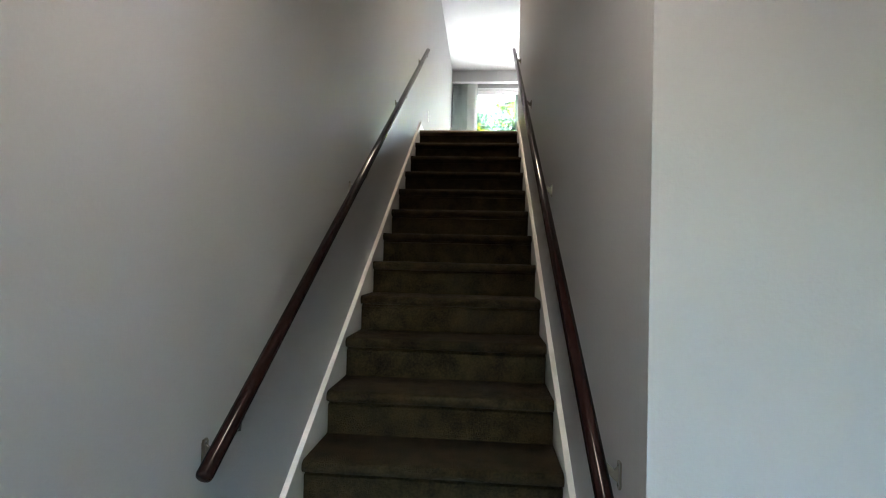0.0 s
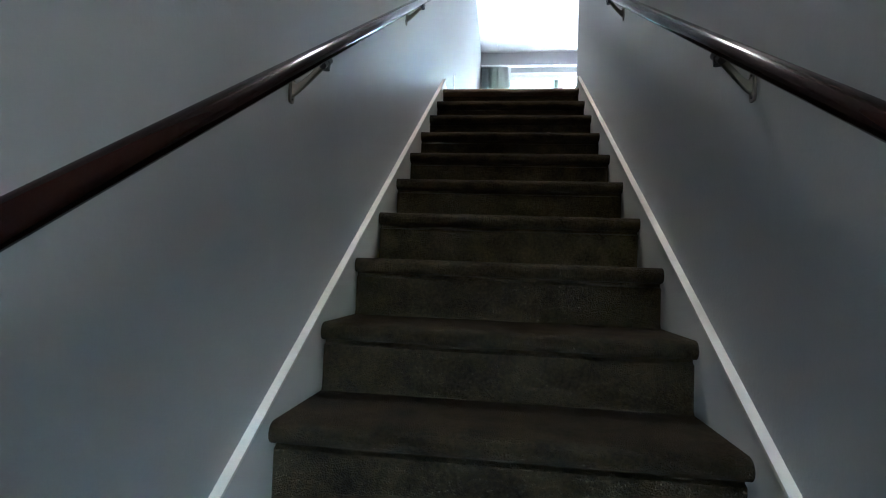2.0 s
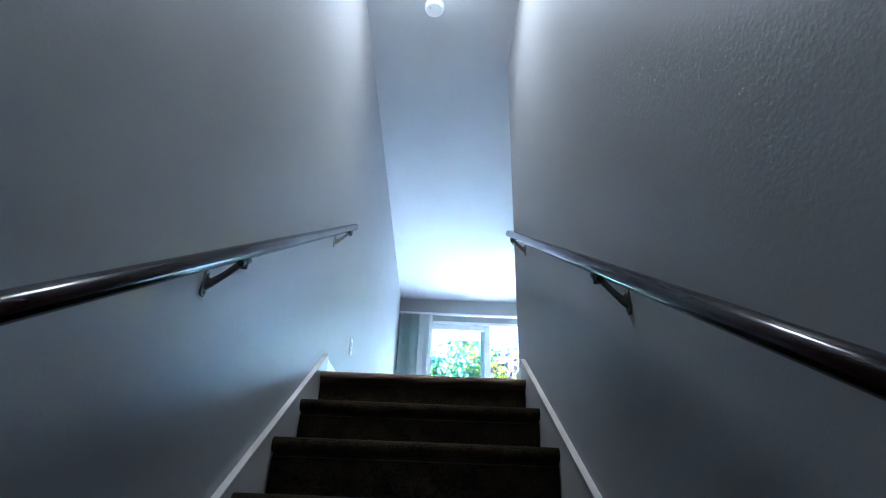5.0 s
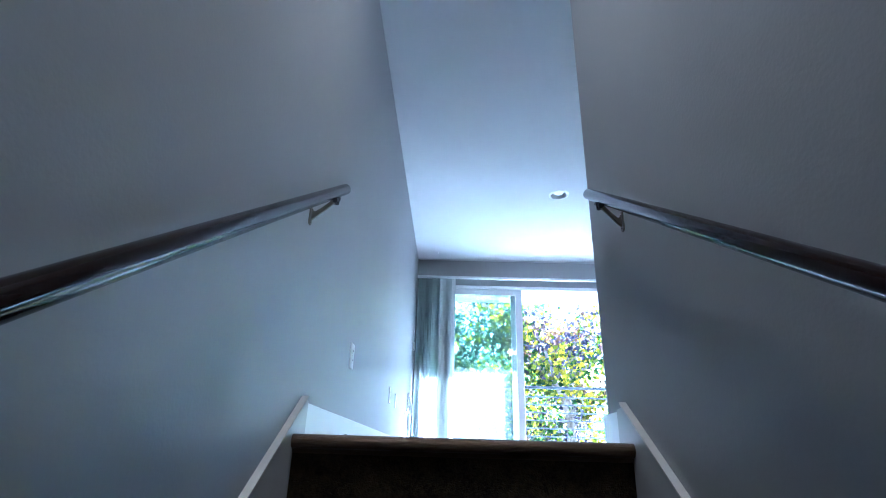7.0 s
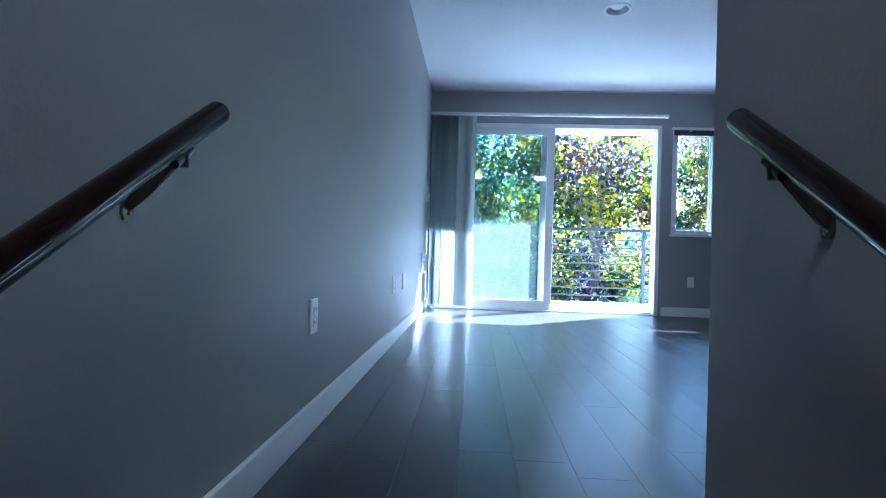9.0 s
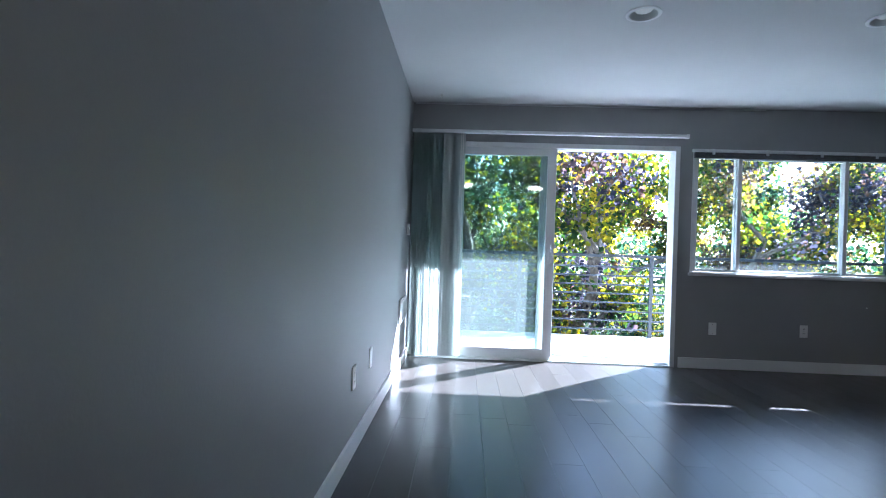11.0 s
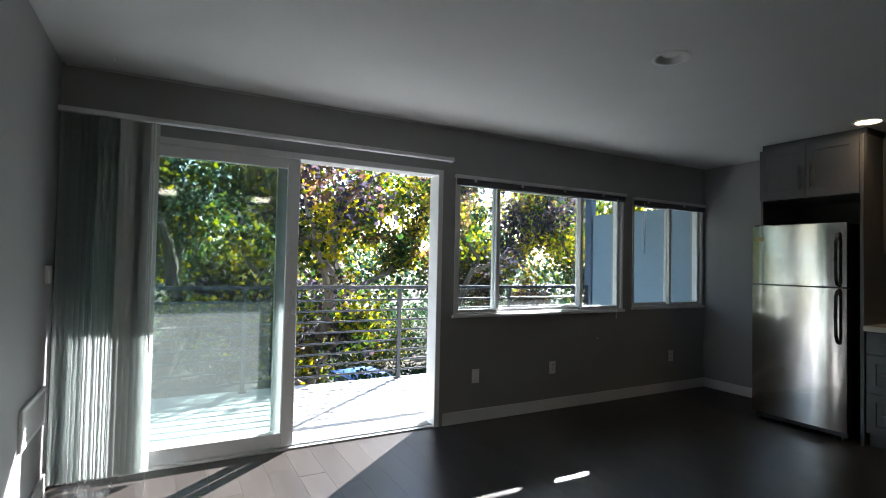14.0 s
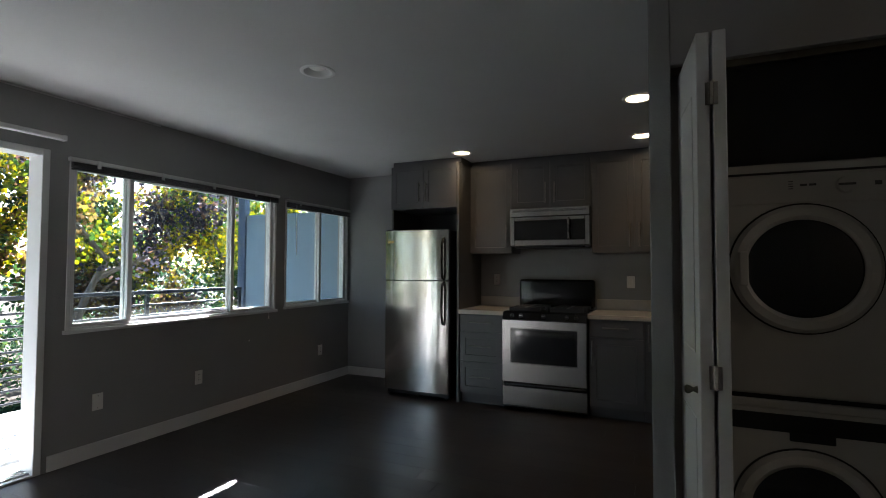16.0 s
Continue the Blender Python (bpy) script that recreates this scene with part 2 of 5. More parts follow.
# ---- mesh tools ----
def box(x0, x1, y0, y1, z0, z1, bev=0.0, seg=1, bm=None):
    bm = bm or bmesh.new()
    r = bmesh.ops.create_cube(bm, size=1.0)
    vs = r["verts"]
    for v in vs:
        v.co = Vector(((x0 + x1) / 2 + v.co.x * (x1 - x0), (y0 + y1) / 2 + v.co.y * (y1 - y0), (z0 + z1) / 2 + v.co.z * (z1 - z0)))
    if bev:
        es = list({e for v in vs for e in v.link_edges})
        bmesh.ops.bevel(bm, geom=es, offset=bev, segments=seg, affect="EDGES", profile=0.5)
    return bm


def rod(p0, p1, r0, r1=None, seg=12, bm=None):
    bm = bm or bmesh.new()
    p0, p1 = Vector(p0), Vector(p1)
    r1 = r0 if r1 is None else r1
    d = p1 - p0
    m = Matrix.Translation((p0 + p1) / 2) @ d.to_track_quat("Z", "Y").to_matrix().to_4x4()
    bmesh.ops.create_cone(bm, cap_ends=True, segments=seg, radius1=r0, radius2=r1, depth=d.length, matrix=m)
    return bm


def tube(pts, r, seg=8, bm=None):
    bm = bm or bmesh.new()
    pts = [Vector(p) for p in pts]
    rings = []
    for i, p in enumerate(pts):
        d = (pts[min(i + 1, len(pts) - 1)] - pts[max(i - 1, 0)]).normalized()
        q = d.to_track_quat("Z", "Y")
        rings.append([bm.verts.new(p + q @ Vector((r * math.cos(a * math.tau / seg), r * math.sin(a * math.tau / seg), 0))) for a in range(seg)])
    for a, b in zip(rings, rings[1:]):
        for i in range(seg):
            bm.faces.new((a[i], a[(i + 1) % seg], b[(i + 1) % seg], b[i]))
    bm.faces.new(rings[0][::-1])
    bm.faces.new(rings[-1])
    return bm


def lathe(profile, m, seg=32, bm=None):
    """A turned shape: (radius, height) pairs about the local z axis of the pose m."""
    bm = bm or bmesh.new()
    rings = []
    for r, h in profile:
        if r < 1e-5:
            rings.append([bm.verts.new(m @ Vector((0, 0, h)))])
        else:
            rings.append([bm.verts.new(m @ Vector((r * math.cos(i * math.tau / seg), r * math.sin(i * math.tau / seg), h))) for i in range(seg)])
    for a, b in zip(rings, rings[1:]):
        for i in range(seg):
            j = (i + 1) % seg
            if len(a) == 1 and len(b) > 1:
                bm.faces.new((a[0], b[j], b[i]))
            elif len(b) == 1 and len(a) > 1:
                bm.faces.new((a[i], a[j], b[0]))
            elif len(a) > 1:
                bm.faces.new((a[i], a[j], b[j], b[i]))
    bmesh.ops.recalc_face_normals(bm, faces=bm.faces)
    return bm


def prism(poly, axis, a0, a1, bm=None):
    """A polygon in the two other axes, drawn out along one axis from a0 to a1."""
    bm = bm or bmesh.new()

    def put(u, v, w):
        return Vector({"x": (w, u, v), "y": (u, w, v), "z": (u, v, w)}[axis])
    lo = [bm.verts.new(put(u, v, a0)) for u, v in poly]
    hi = [bm.verts.new(put(u, v, a1)) for u, v in poly]
    n = len(poly)
    bm.faces.new(lo)
    bm.faces.new(hi[::-1])
    for i in range(n):
        bm.faces.new((lo[i], hi[i], hi[(i + 1) % n], lo[(i + 1) % n]))
    bmesh.ops.recalc_face_normals(bm, faces=bm.faces)
    return bm


def mesh_of(bm, name, material, smooth=False):
    me = bpy.data.meshes.new(name)
    if smooth:
        for f in bm.faces:
            f.smooth = True
    bm.to_mesh(me)
    bm.free()
    me.materials.append(material)
    if smooth:
        me.set_sharp_from_angle(angle=radians(40))
    return me


def part(name, bm, material, parent=None, label="", smooth=False):
    ob = new(name, mesh_of(bm, name, material, smooth))
    if parent is not None:
        ob.parent = parent
        ob.matrix_parent_inverse = BASE[parent.name].inverted()
        BASE[ob.name] = BASE[parent.name]
        ob.matrix_parent_inverse = Matrix.Translation(-parent.location) if parent.type == "EMPTY" else Matrix()
    else:
        BASE[ob.name] = Matrix()
    if label:
        ob["label"] = label
    return ob


BASE = {}


def thing(name, loc, label, category, group=""):
    ob = new(name)
    ob.empty_display_size = 0.1
    ob.location = loc
    BASE[ob.name] = Matrix.Translation(loc)
    return tagged(ob, label, category, group)


def setting(name, bm, material, label="", category="", smooth=False):
    return tagged(part(name, bm, material, None, "", smooth), label, category or name.split("_")[0], "", "structure")


# ---- measures ----
CEIL_Z = 2.44
RISE, RUN, NOSES = 0.1876, 0.286, 14
LOW_Z = -RISE * NOSES
XR = 1.012           # right face of the stair shaft
WALL_Y = 4.85        # inner face of the window wall
EAST = 5.90
STAIR_Y = -3.985     # foot end of the shaft
HALL_S = -2.2
T = 0.15

# ---- structure ----
setting("wall_west", box(-T, 0, -7.0, WALL_Y + T, LOW_Z - 0.2, CEIL_Z + 0.2), M_WALL, "long smooth grey painted wall beside the stairs", "wall")
setting("wall_stair", prism([(XR, STAIR_Y), (3.4, STAIR_Y), (3.4, STAIR_Y + 0.12), (XR + 0.12, STAIR_Y + 0.12), (XR + 0.12, 0.285), (XR, 0.285)], "z", LOW_Z, CEIL_Z), M_WALL,
        "grey painted wall on the other side of the stairs", "wall")
setting("wall_shaft_end", box(0, XR, STAIR_Y - 0.12, STAIR_Y, -0.19, CEIL_Z), M_WALL, "painted wall high above the foot of the stairs", "wall")
setting("wall_entry_east", box(3.4, 3.4 + T, -7.0, STAIR_Y + 0.12, LOW_Z, -0.19), M_WALL, "plain painted wall of the lower hall", "wall")
bm = box(0, 0.2, -7.0 - T, -7.0, LOW_Z, -0.19)
box(1.8, 3.4 + T, -7.0 - T, -7.0, LOW_Z, -0.19, bm=bm)
box(0.2, 1.8, -7.0 - T, -7.0, LOW_Z + 2.1, -0.19, bm=bm)
setting("wall_entry_south", bm, M_WALL, "plain painted wall with an assumed entrance opening", "wall")
setting("floor_lower", box(-T, 3.4 + T, -7.0 - T, STAIR_Y + 0.4, LOW_Z - 0.2, LOW_Z), M_CARPET, "brown carpet of the lower hall", "floor")
setting("ceiling_lower", box(0, 3.4, -7.0, STAIR_Y - 0.12, -0.19, -0.02), M_CEIL, "white ceiling of the lower hall", "ceiling")
CANS = ((1.524, 2.985, False), (2.91, 3.01, False), (5.14, 3.02, True), (4.12, 1.36, True), (5.14, 1.38, True))
bm = bmesh.new()
loops = [[(0, STAIR_Y - 0.12), (EAST, STAIR_Y - 0.12), (EAST, WALL_Y), (0, WALL_Y)]]
for cx, cy, lit in CANS:
    loops.append([(cx + 0.082 * math.cos(a * math.tau / 32), cy + 0.082 * math.sin(a * math.tau / 32)) for a in range(32)])
for lp in loops:
    vs = [bm.verts.new((u, v, CEIL_Z)) for u, v in lp]
    for a in range(len(vs)):
        bm.edges.new((vs[a], vs[(a + 1) % len(vs)]))
bmesh.ops.triangle_fill(bm, use_beauty=True, use_dissolve=False, edges=bm.edges[:], normal=(0, 0, -1))
box(-T, EAST + T, STAIR_Y - 0.12, WALL_Y + T, CEIL_Z + 0.13, CEIL_Z + 0.205, bm=bm)
setting("ceiling", bm, M_CEIL, "smooth white painted ceiling with round lamp openings", "ceiling")
setting("wall_east", box(EAST, EAST + T, HALL_S, WALL_Y + T, -0.2, CEIL_Z + 0.2), M_WALL, "grey painted kitchen wall", "wall")
setting("wall_south", box(XR + 0.12, EAST, HALL_S - T, HALL_S, -0.2, CEIL_Z), M_WALL, "plain painted wall at the end of the upper hall", "wall")
setting("subfloor", box(XR + 0.12, EAST, HALL_S, 0.0, -0.25, -0.012), M_GROUT, "dark floor base under the planks", "floor")
setting("subfloor_room", box(0, EAST, 0.075, WALL_Y, -0.25, -0.012), M_GROUT, "dark floor base under the planks of the room", "floor")

# window wall with three openings
DX0, DX1, DZ = 0.05, 2.53, 2.075
W1 = (2.65, 4.61, 0.88, 2.03)
W2 = (4.74, 5.87, 0.895, 2.01)
bm = box(-0.0, DX0, WALL_Y, WALL_Y + T, -0.2, DZ)
box(DX1, W1[0], WALL_Y, WALL_Y + T, -0.2, DZ, bm=bm)
box(0, W1[0], WALL_Y, WALL_Y + T, DZ, CEIL_Z + 0.1, bm=bm)
box(W1[0], W1[1], WALL_Y, WALL_Y + T, -0.2, W1[2], bm=bm)
box(W1[0], W1[1], WALL_Y, WALL_Y + T, W1[3], CEIL_Z + 0.1, bm=bm)
box(W1[1], W2[0], WALL_Y, WALL_Y + T, -0.2, CEIL_Z + 0.1, bm=bm)
box(W2[0], W2[1], WALL_Y, WALL_Y + T, -0.2, W2[2], bm=bm)
box(W2[0], W2[1], WALL_Y, WALL_Y + T, W2[3], CEIL_Z + 0.1, bm=bm)
box(W2[1], EAST, WALL_Y, WALL_Y + T, -0.2, CEIL_Z + 0.1, bm=bm)
box(DX0, DX1, WALL_Y, WALL_Y + T, -0.2, -0.02, bm=bm)
setting("wall_north", bm, M_WALL, "grey painted wall with a sliding door and two windows", "wall")

# laundry closet block
CX, CY = 2.60, 1.25
bm = box(CX, CX + 0.11, 1.175, CY, 0, CEIL_Z, 0.004, 1)
box(CX, CX + 0.11, 0.30, 1.175, 2.06, CEIL_Z, bm=bm)
box(CX, CX + 0.11, HALL_S, 0.30, 0, CEIL_Z, bm=bm)
box(CX + 0.11, 3.65, 1.15, CY, 0, CEIL_Z, bm=bm)
box(3.54, 3.65, HALL_S, 1.15, 0, CEIL_Z, bm=bm)
box(CX + 0.11, 3.54, 0.10, 0.21, 0, CEIL_Z, bm=bm)
setting("wall_closet", bm, M_WALL, "grey painted walls round the laundry closet", "wall")

# ---- stairs ----
stairs = thing("staircase", (XR / 2, -2, LOW_Z), "carpeted straight staircase in speckled brown loop pile", "staircase")
stairs["kind"] = "structure"
for k in range(1, NOSES):
    y, z = -RUN * k, -RISE * k
    prof = []
    R = 0.024
    for i in range(9):
        a = math.pi / 2 + math.pi * i / 8
        prof.append((y + R + R * math.cos(a), z - R + R * math.sin(a)))
    prof += [(y + 0.042, z - 2 * R - 0.002), (y + 0.042, z - 2 * R - 0.010), (y + 0.031, z - 2 * R - 0.016), (y + 0.032, z - RISE + 0.012), (y + 0.026, z - RISE), (y + 0.026, z - RISE - 0.03),
             (y + RUN + 0.06, z - RISE - 0.03), (y + RUN + 0.06, z - 0.004), (y + RUN + 0.03, z + 0.0)]
    part("step", prism(prof, "x", 0.018, XR - 0.018), M_CARPET, stairs, "", True)
part("riser", box(0.018, XR - 0.018, 0.03, 0.06, -RISE - 0.02, -0.05), M_CARPET, stairs)
prof = []
for i in range(9):
    a = math.pi / 2 + math.pi * i / 8
    prof.append((0.02 + 0.02 * math.cos(a), -0.018 + 0.02 * math.sin(a)))
prof += [(0.03, -0.05), (0.10, -0.05), (0.10, 0.0015)]
nos = part("nosing", prism(prof, "x", 0.018, XR - 0.018), M_NOSING, stairs, "worn brown ribbed edge strip on the top step", True)
part("edge_strip", box(0.16, XR - 0.1, 0.056, 0.070, 0.0015, 0.003, 0.001), M_NOSING, nos)
for i in range(4):
    part("screw", lathe([(0.005, 0), (0.004, 0.002), (0, 0.0025)], pose(0.16 + i * 0.2, 0.062, 0.004), 10), M_CHROME, nos)


def stringer(name, x0, x1, rise):
    s = RISE / RUN
    y1, y0 = 0.110 - (rise - 0.035) * 1.2, -3.95
    z1, z0 = rise + s * y1, rise + s * y0
    poly = [(0.135, 0.0), (0.135, 0.104), (y1 + 0.01, 0.106), (y1, z1), (y0, z0), (y0, LOW_Z), (y0 + 0.5, LOW_Z), (0.12, -0.25)]
    st = setting(name, prism(poly, "x", x0, x1), M_SKIRT, "painted skirting board that follows the stairs", "skirting")
    xa, xb = (x0, x1 + 0.004) if x0 < 0.5 else (x0 - 0.004, x1)
    part("cap", prism([(y1, z1), (y1 + 0.010, z1 + 0.012), (y0, z0 + 0.010), (y0, z0)], "x", xa, xb), M_CAP, st, "pale bevelled top edge")


stringer("skirting_west", 0.0, 0.018, 0.035)
stringer("skirting_east", XR - 0.018, XR, 0.055)


def baseboard(name, x0, x1, y0, y1, h=0.10):
    setting(name, box(x0, x1, y0, y1, 0.0, h, 0.004, 2), M_TRIM, "white painted baseboard along the wall", "baseboard")


baseboard("baseboard_west", 0.0, 0.015, 0.135, 4.78)
baseboard("baseboard_stair_end", XR - 0.015, XR, 0.135, 0.30)
baseboard("baseboard_stair_nose", XR, XR + 0.135, 0.285, 0.30)
baseboard("baseboard_north", DX1 + 0.035, EAST, WALL_Y - 0.015, WALL_Y)
baseboard("baseboard_east", EAST - 0.015, EAST, 3.9, WALL_Y - 0.016)
baseboard("baseboard_closet", CX - 0.015, CX, 1.20, CY + 0.015)
baseboard("baseboard_closet_side", CX, 3.66, CY, CY + 0.015)


# handrails
def handrail(x, wall_x, label, y0):
    slope, top, r = 0.655, 0.794, 0.0195
    p1 = Vector((x, 0.060, top + slope * 0.060))
    p0 = Vector((x, y0, top + slope * y0))
    d = (p1 - p0).normalized()
    h = thing("handrail", (wall_x, -2, -0.5), label, "handrail", "stair handrails")
    bm = bmesh.new()
    q = d.to_track_quat("Z", "Y")
    pr = [(r * 0.6, 0.0), (r * 0.88, 0.003), (r, 0.009)]
    ln = (p1 - p0).length
    m = Matrix.Translation(p0) @ q.to_matrix().to_4x4()
    lathe([(0.0, 0.0)] + pr + [(u, ln - z) for u, z in pr[::-1]] + [(0.0, ln)], m, 24, bm)
    part("rail", bm, M_RAIL, h, "dark red-brown varnished round rail", True)
    sgn = 1 if x > wall_x else -1
    off = abs(x - wall_x)
    for yb in (-0.062, -1.29, -2.515, -3.80):
        zr = top + slope * yb
        bm = prism([(-0.008, 0.030), (0.008, 0.030), (0.0125, 0.022), (0.011, 0.0), (0.0125, -0.024), (0.007, -0.034), (-0.007, -0.034), (-0.0125, -0.024), (-0.011, 0.0), (-0.0125, 0.022)],
                   "x", 0.0, 0.005)
        bmesh.ops.transform(bm, matrix=Matrix.Translation((wall_x if sgn > 0 else wall_x - 0.005, yb, zr - 0.086)), verts=bm.verts)
        br = part("bracket", bm, M_BRACKET, h, "satin metal wall bracket")
        web = [(0.004, -0.106), (0.004, -0.066), (0.014, -0.076), (off * 0.5, -0.058), (off - 0.010, -0.030), (off + 0.006, -0.024), (off + 0.004, -0.034), (off * 0.55, -0.074), (0.016, -0.098)]
        bm = prism([(wall_x + sgn * u, zr + w) for u, w in web], "y", yb - 0.0055, yb + 0.0055)
        bmesh.ops.bevel(bm, geom=bm.edges[:], offset=0.0018, segments=2, affect="EDGES")
        part("arm", bm, M_BRACKET, br, "tapered cast arm", True)
        base = Vector((x, yb, zr)) + Vector((0, -d.z, d.y)) * -(r + 0.005)
        bm = rod(base - d * 0.026, base + d * 0.026, 0.0085, 0.0085, 12)
        rod(base + Vector((0, 0, -0.016)), base + Vector((0, 0, 0.002)), 0.0095, 0.011, 12, bm)
        part("saddle", bm, M_BLKPL, br, "dark clamp under the rail", True)
        for dz in (-0.064, -0.110):
            part("screw", lathe([(0.004, 0), (0.003, 0.002), (0, 0.003)], pose(wall_x + sgn * 0.005, yb, zr + dz, 0, 90 * sgn, 0), 8), M_CHROME, br)


handrail(0.0776, 0.0, "dark varnished wooden handrail on metal brackets along the wall", -3.94)
handrail(0.945, XR, "dark varnished wooden handrail on metal brackets beside the wall corner", -3.97)


# ---- sliding door and windows ----
def pane(name, x0, x1, y, z0, z1, material, parent):
    p = part(name, box(x0, x1, y - 0.003, y + 0.003, z0, z1), material, parent, "clear glass with a film of dust")
    p.visible_shadow = False
    return p


def sash(name, x0, x1, y0, y1, z0, z1, wl, wr_, wb, wt, parent, glass, label=""):
    bm = box(x0, x0 + wl, y0, y1, z0, z1, 0.003)
    box(x1 - wr_, x1, y0, y1, z0, z1, 0.003, bm=bm)
    box(x0 + wl, x1 - wr_, y0 + 0.001, y1 - 0.001, z0, z0 + wb, 0.002, bm=bm)
    box(x0 + wl, x1 - wr_, y0 + 0.001, y1 - 0.001, z1 - wt, z1, 0.002, bm=bm)
    s = part(name, bm, M_VINYL, parent, label)
    pane("pane", x0 + wl - 0.004, x1 - wr_ + 0.004, (y0 + y1) / 2, z0 + wb - 0.004, z1 - wt + 0.004, glass, s)
    return s


door = thing("door_1", ((DX0 + DX1) / 2, WALL_Y, 0), "white vinyl sliding glass door standing half open to the balcony", "sliding door")
door["kind"] = "structure"
bm = box(DX0, DX0 + 0.045, WALL_Y - 0.012, WALL_Y + 0.14, 0, DZ, 0.003)
box(DX1 - 0.045, DX1, WALL_Y - 0.012, WALL_Y + 0.14, 0, DZ, 0.003, bm=bm)
box(DX0 + 0.045, DX1 - 0.045, WALL_Y - 0.011, WALL_Y + 0.139, DZ - 0.045, DZ, 0.003, bm=bm)
part("door_frame", bm, M_VINYL, door)
bm = box(DX0 + 0.045, DX1 - 0.045, WALL_Y - 0.012, WALL_Y + 0.14, -0.02, 0.012, 0.002)
for yy in (0.03, 0.075, 0.115):
    box(DX0 + 0.045, DX1 - 0.045, WALL_Y + yy - 0.004, WALL_Y + yy + 0.004, 0.012, 0.024, bm=bm)
part("door_track", bm, M_VINYL, door, "pale sill with sliding tracks")
fixed = sash("fixed_panel", DX0 + 0.046, 1.33, WALL_Y + 0.085, WALL_Y + 0.125, 0.024, DZ - 0.046, 0.06, 0.085, 0.08, 0.06, door, M_GLASS)
slider = sash("sliding_panel", 0.19, 1.385, WALL_Y + 0.012, WALL_Y + 0.052, 0.024, DZ - 0.046, 0.075, 0.085, 0.09, 0.07, door, M_GLASS2)
hx = 1.345
hb = part("door_handle", box(hx - 0.016, hx + 0.016, WALL_Y + 0.002, WALL_Y + 0.012, 0.92, 1.13, 0.004, 2), M_VINYL, slider, "white pull handle with a thumb latch")
bm = tube([(hx + 0.005, WALL_Y + 0.004, 0.945), (hx + 0.005, WALL_Y - 0.03, 0.955), (hx + 0.005, WALL_Y - 0.04, 0.985), (hx + 0.005, WALL_Y - 0.04, 1.065), (hx + 0.005, WALL_Y - 0.03, 1.095), (hx + 0.005, WALL_Y + 0.004, 1.105)], 0.009, 10)
part("door_grip", bm, M_VINYL, slider, "", True)


def window(name, w, label, mulls, wide):
    x0, x1, z0, z1 = w
    o = thing(name, ((x0 + x1) / 2, WALL_Y, z0), label, "window")
    o["kind"] = "structure"
    f = 0.026
    ya, yb = WALL_Y - 0.006, WALL_Y + 0.11
    bm = box(x0, x0 + f, ya, yb, z0, z1, 0.003)
    box(x1 - f, x1, ya, yb, z0, z1, 0.003, bm=bm)
    box(x0 + f, x1 - f, ya + 0.001, yb - 0.001, z0, z0 + f, 0.003, bm=bm)
    box(x0 + f, x1 - f, ya + 0.001, yb - 0.001, z1 - f, z1, 0.003, bm=bm)
    part("window_frame", bm, M_VINYL, o)
    part("window_sill", box(x0 - 0.02, x1 + 0.01, WALL_Y - 0.028, WALL_Y - 0.006, z0 - 0.012, z0 + 0.014, 0.004, 2), M_VINYL, o, "narrow white sill ledge")
    xs = [x0 + f] + list(mulls) + [x1 - f]
    for i in range(len(xs) - 1):
        back = i % 2 == (1 if wide else 0)
        y0 = WALL_Y + (0.06 if back else 0.018)
        xa = xs[i] - (0.022 if i and not back else -0.0)
        xb = xs[i + 1] + (0.022 if i + 1 < len(xs) - 1 and not back else 0.0)
        if back:
            xa = xs[i] - (0.02 if i else 0)
            xb = xs[i + 1] + (0.02 if i + 1 < len(xs) - 1 else 0)
        sash("sash", xa, xb, y0, y0 + 0.034, z0 + f + 0.002, z1 - f - 0.002, 0.036, 0.036, 0.024, 0.030, o, M_GLASS)
    return o


win1 = window("window_1", W1, "white vinyl three-part sliding window over the balcony", (3.095, 4.075), True)
win2 = window("window_2", W2, "white vinyl two-part sliding window in the corner", (5.355,), False)


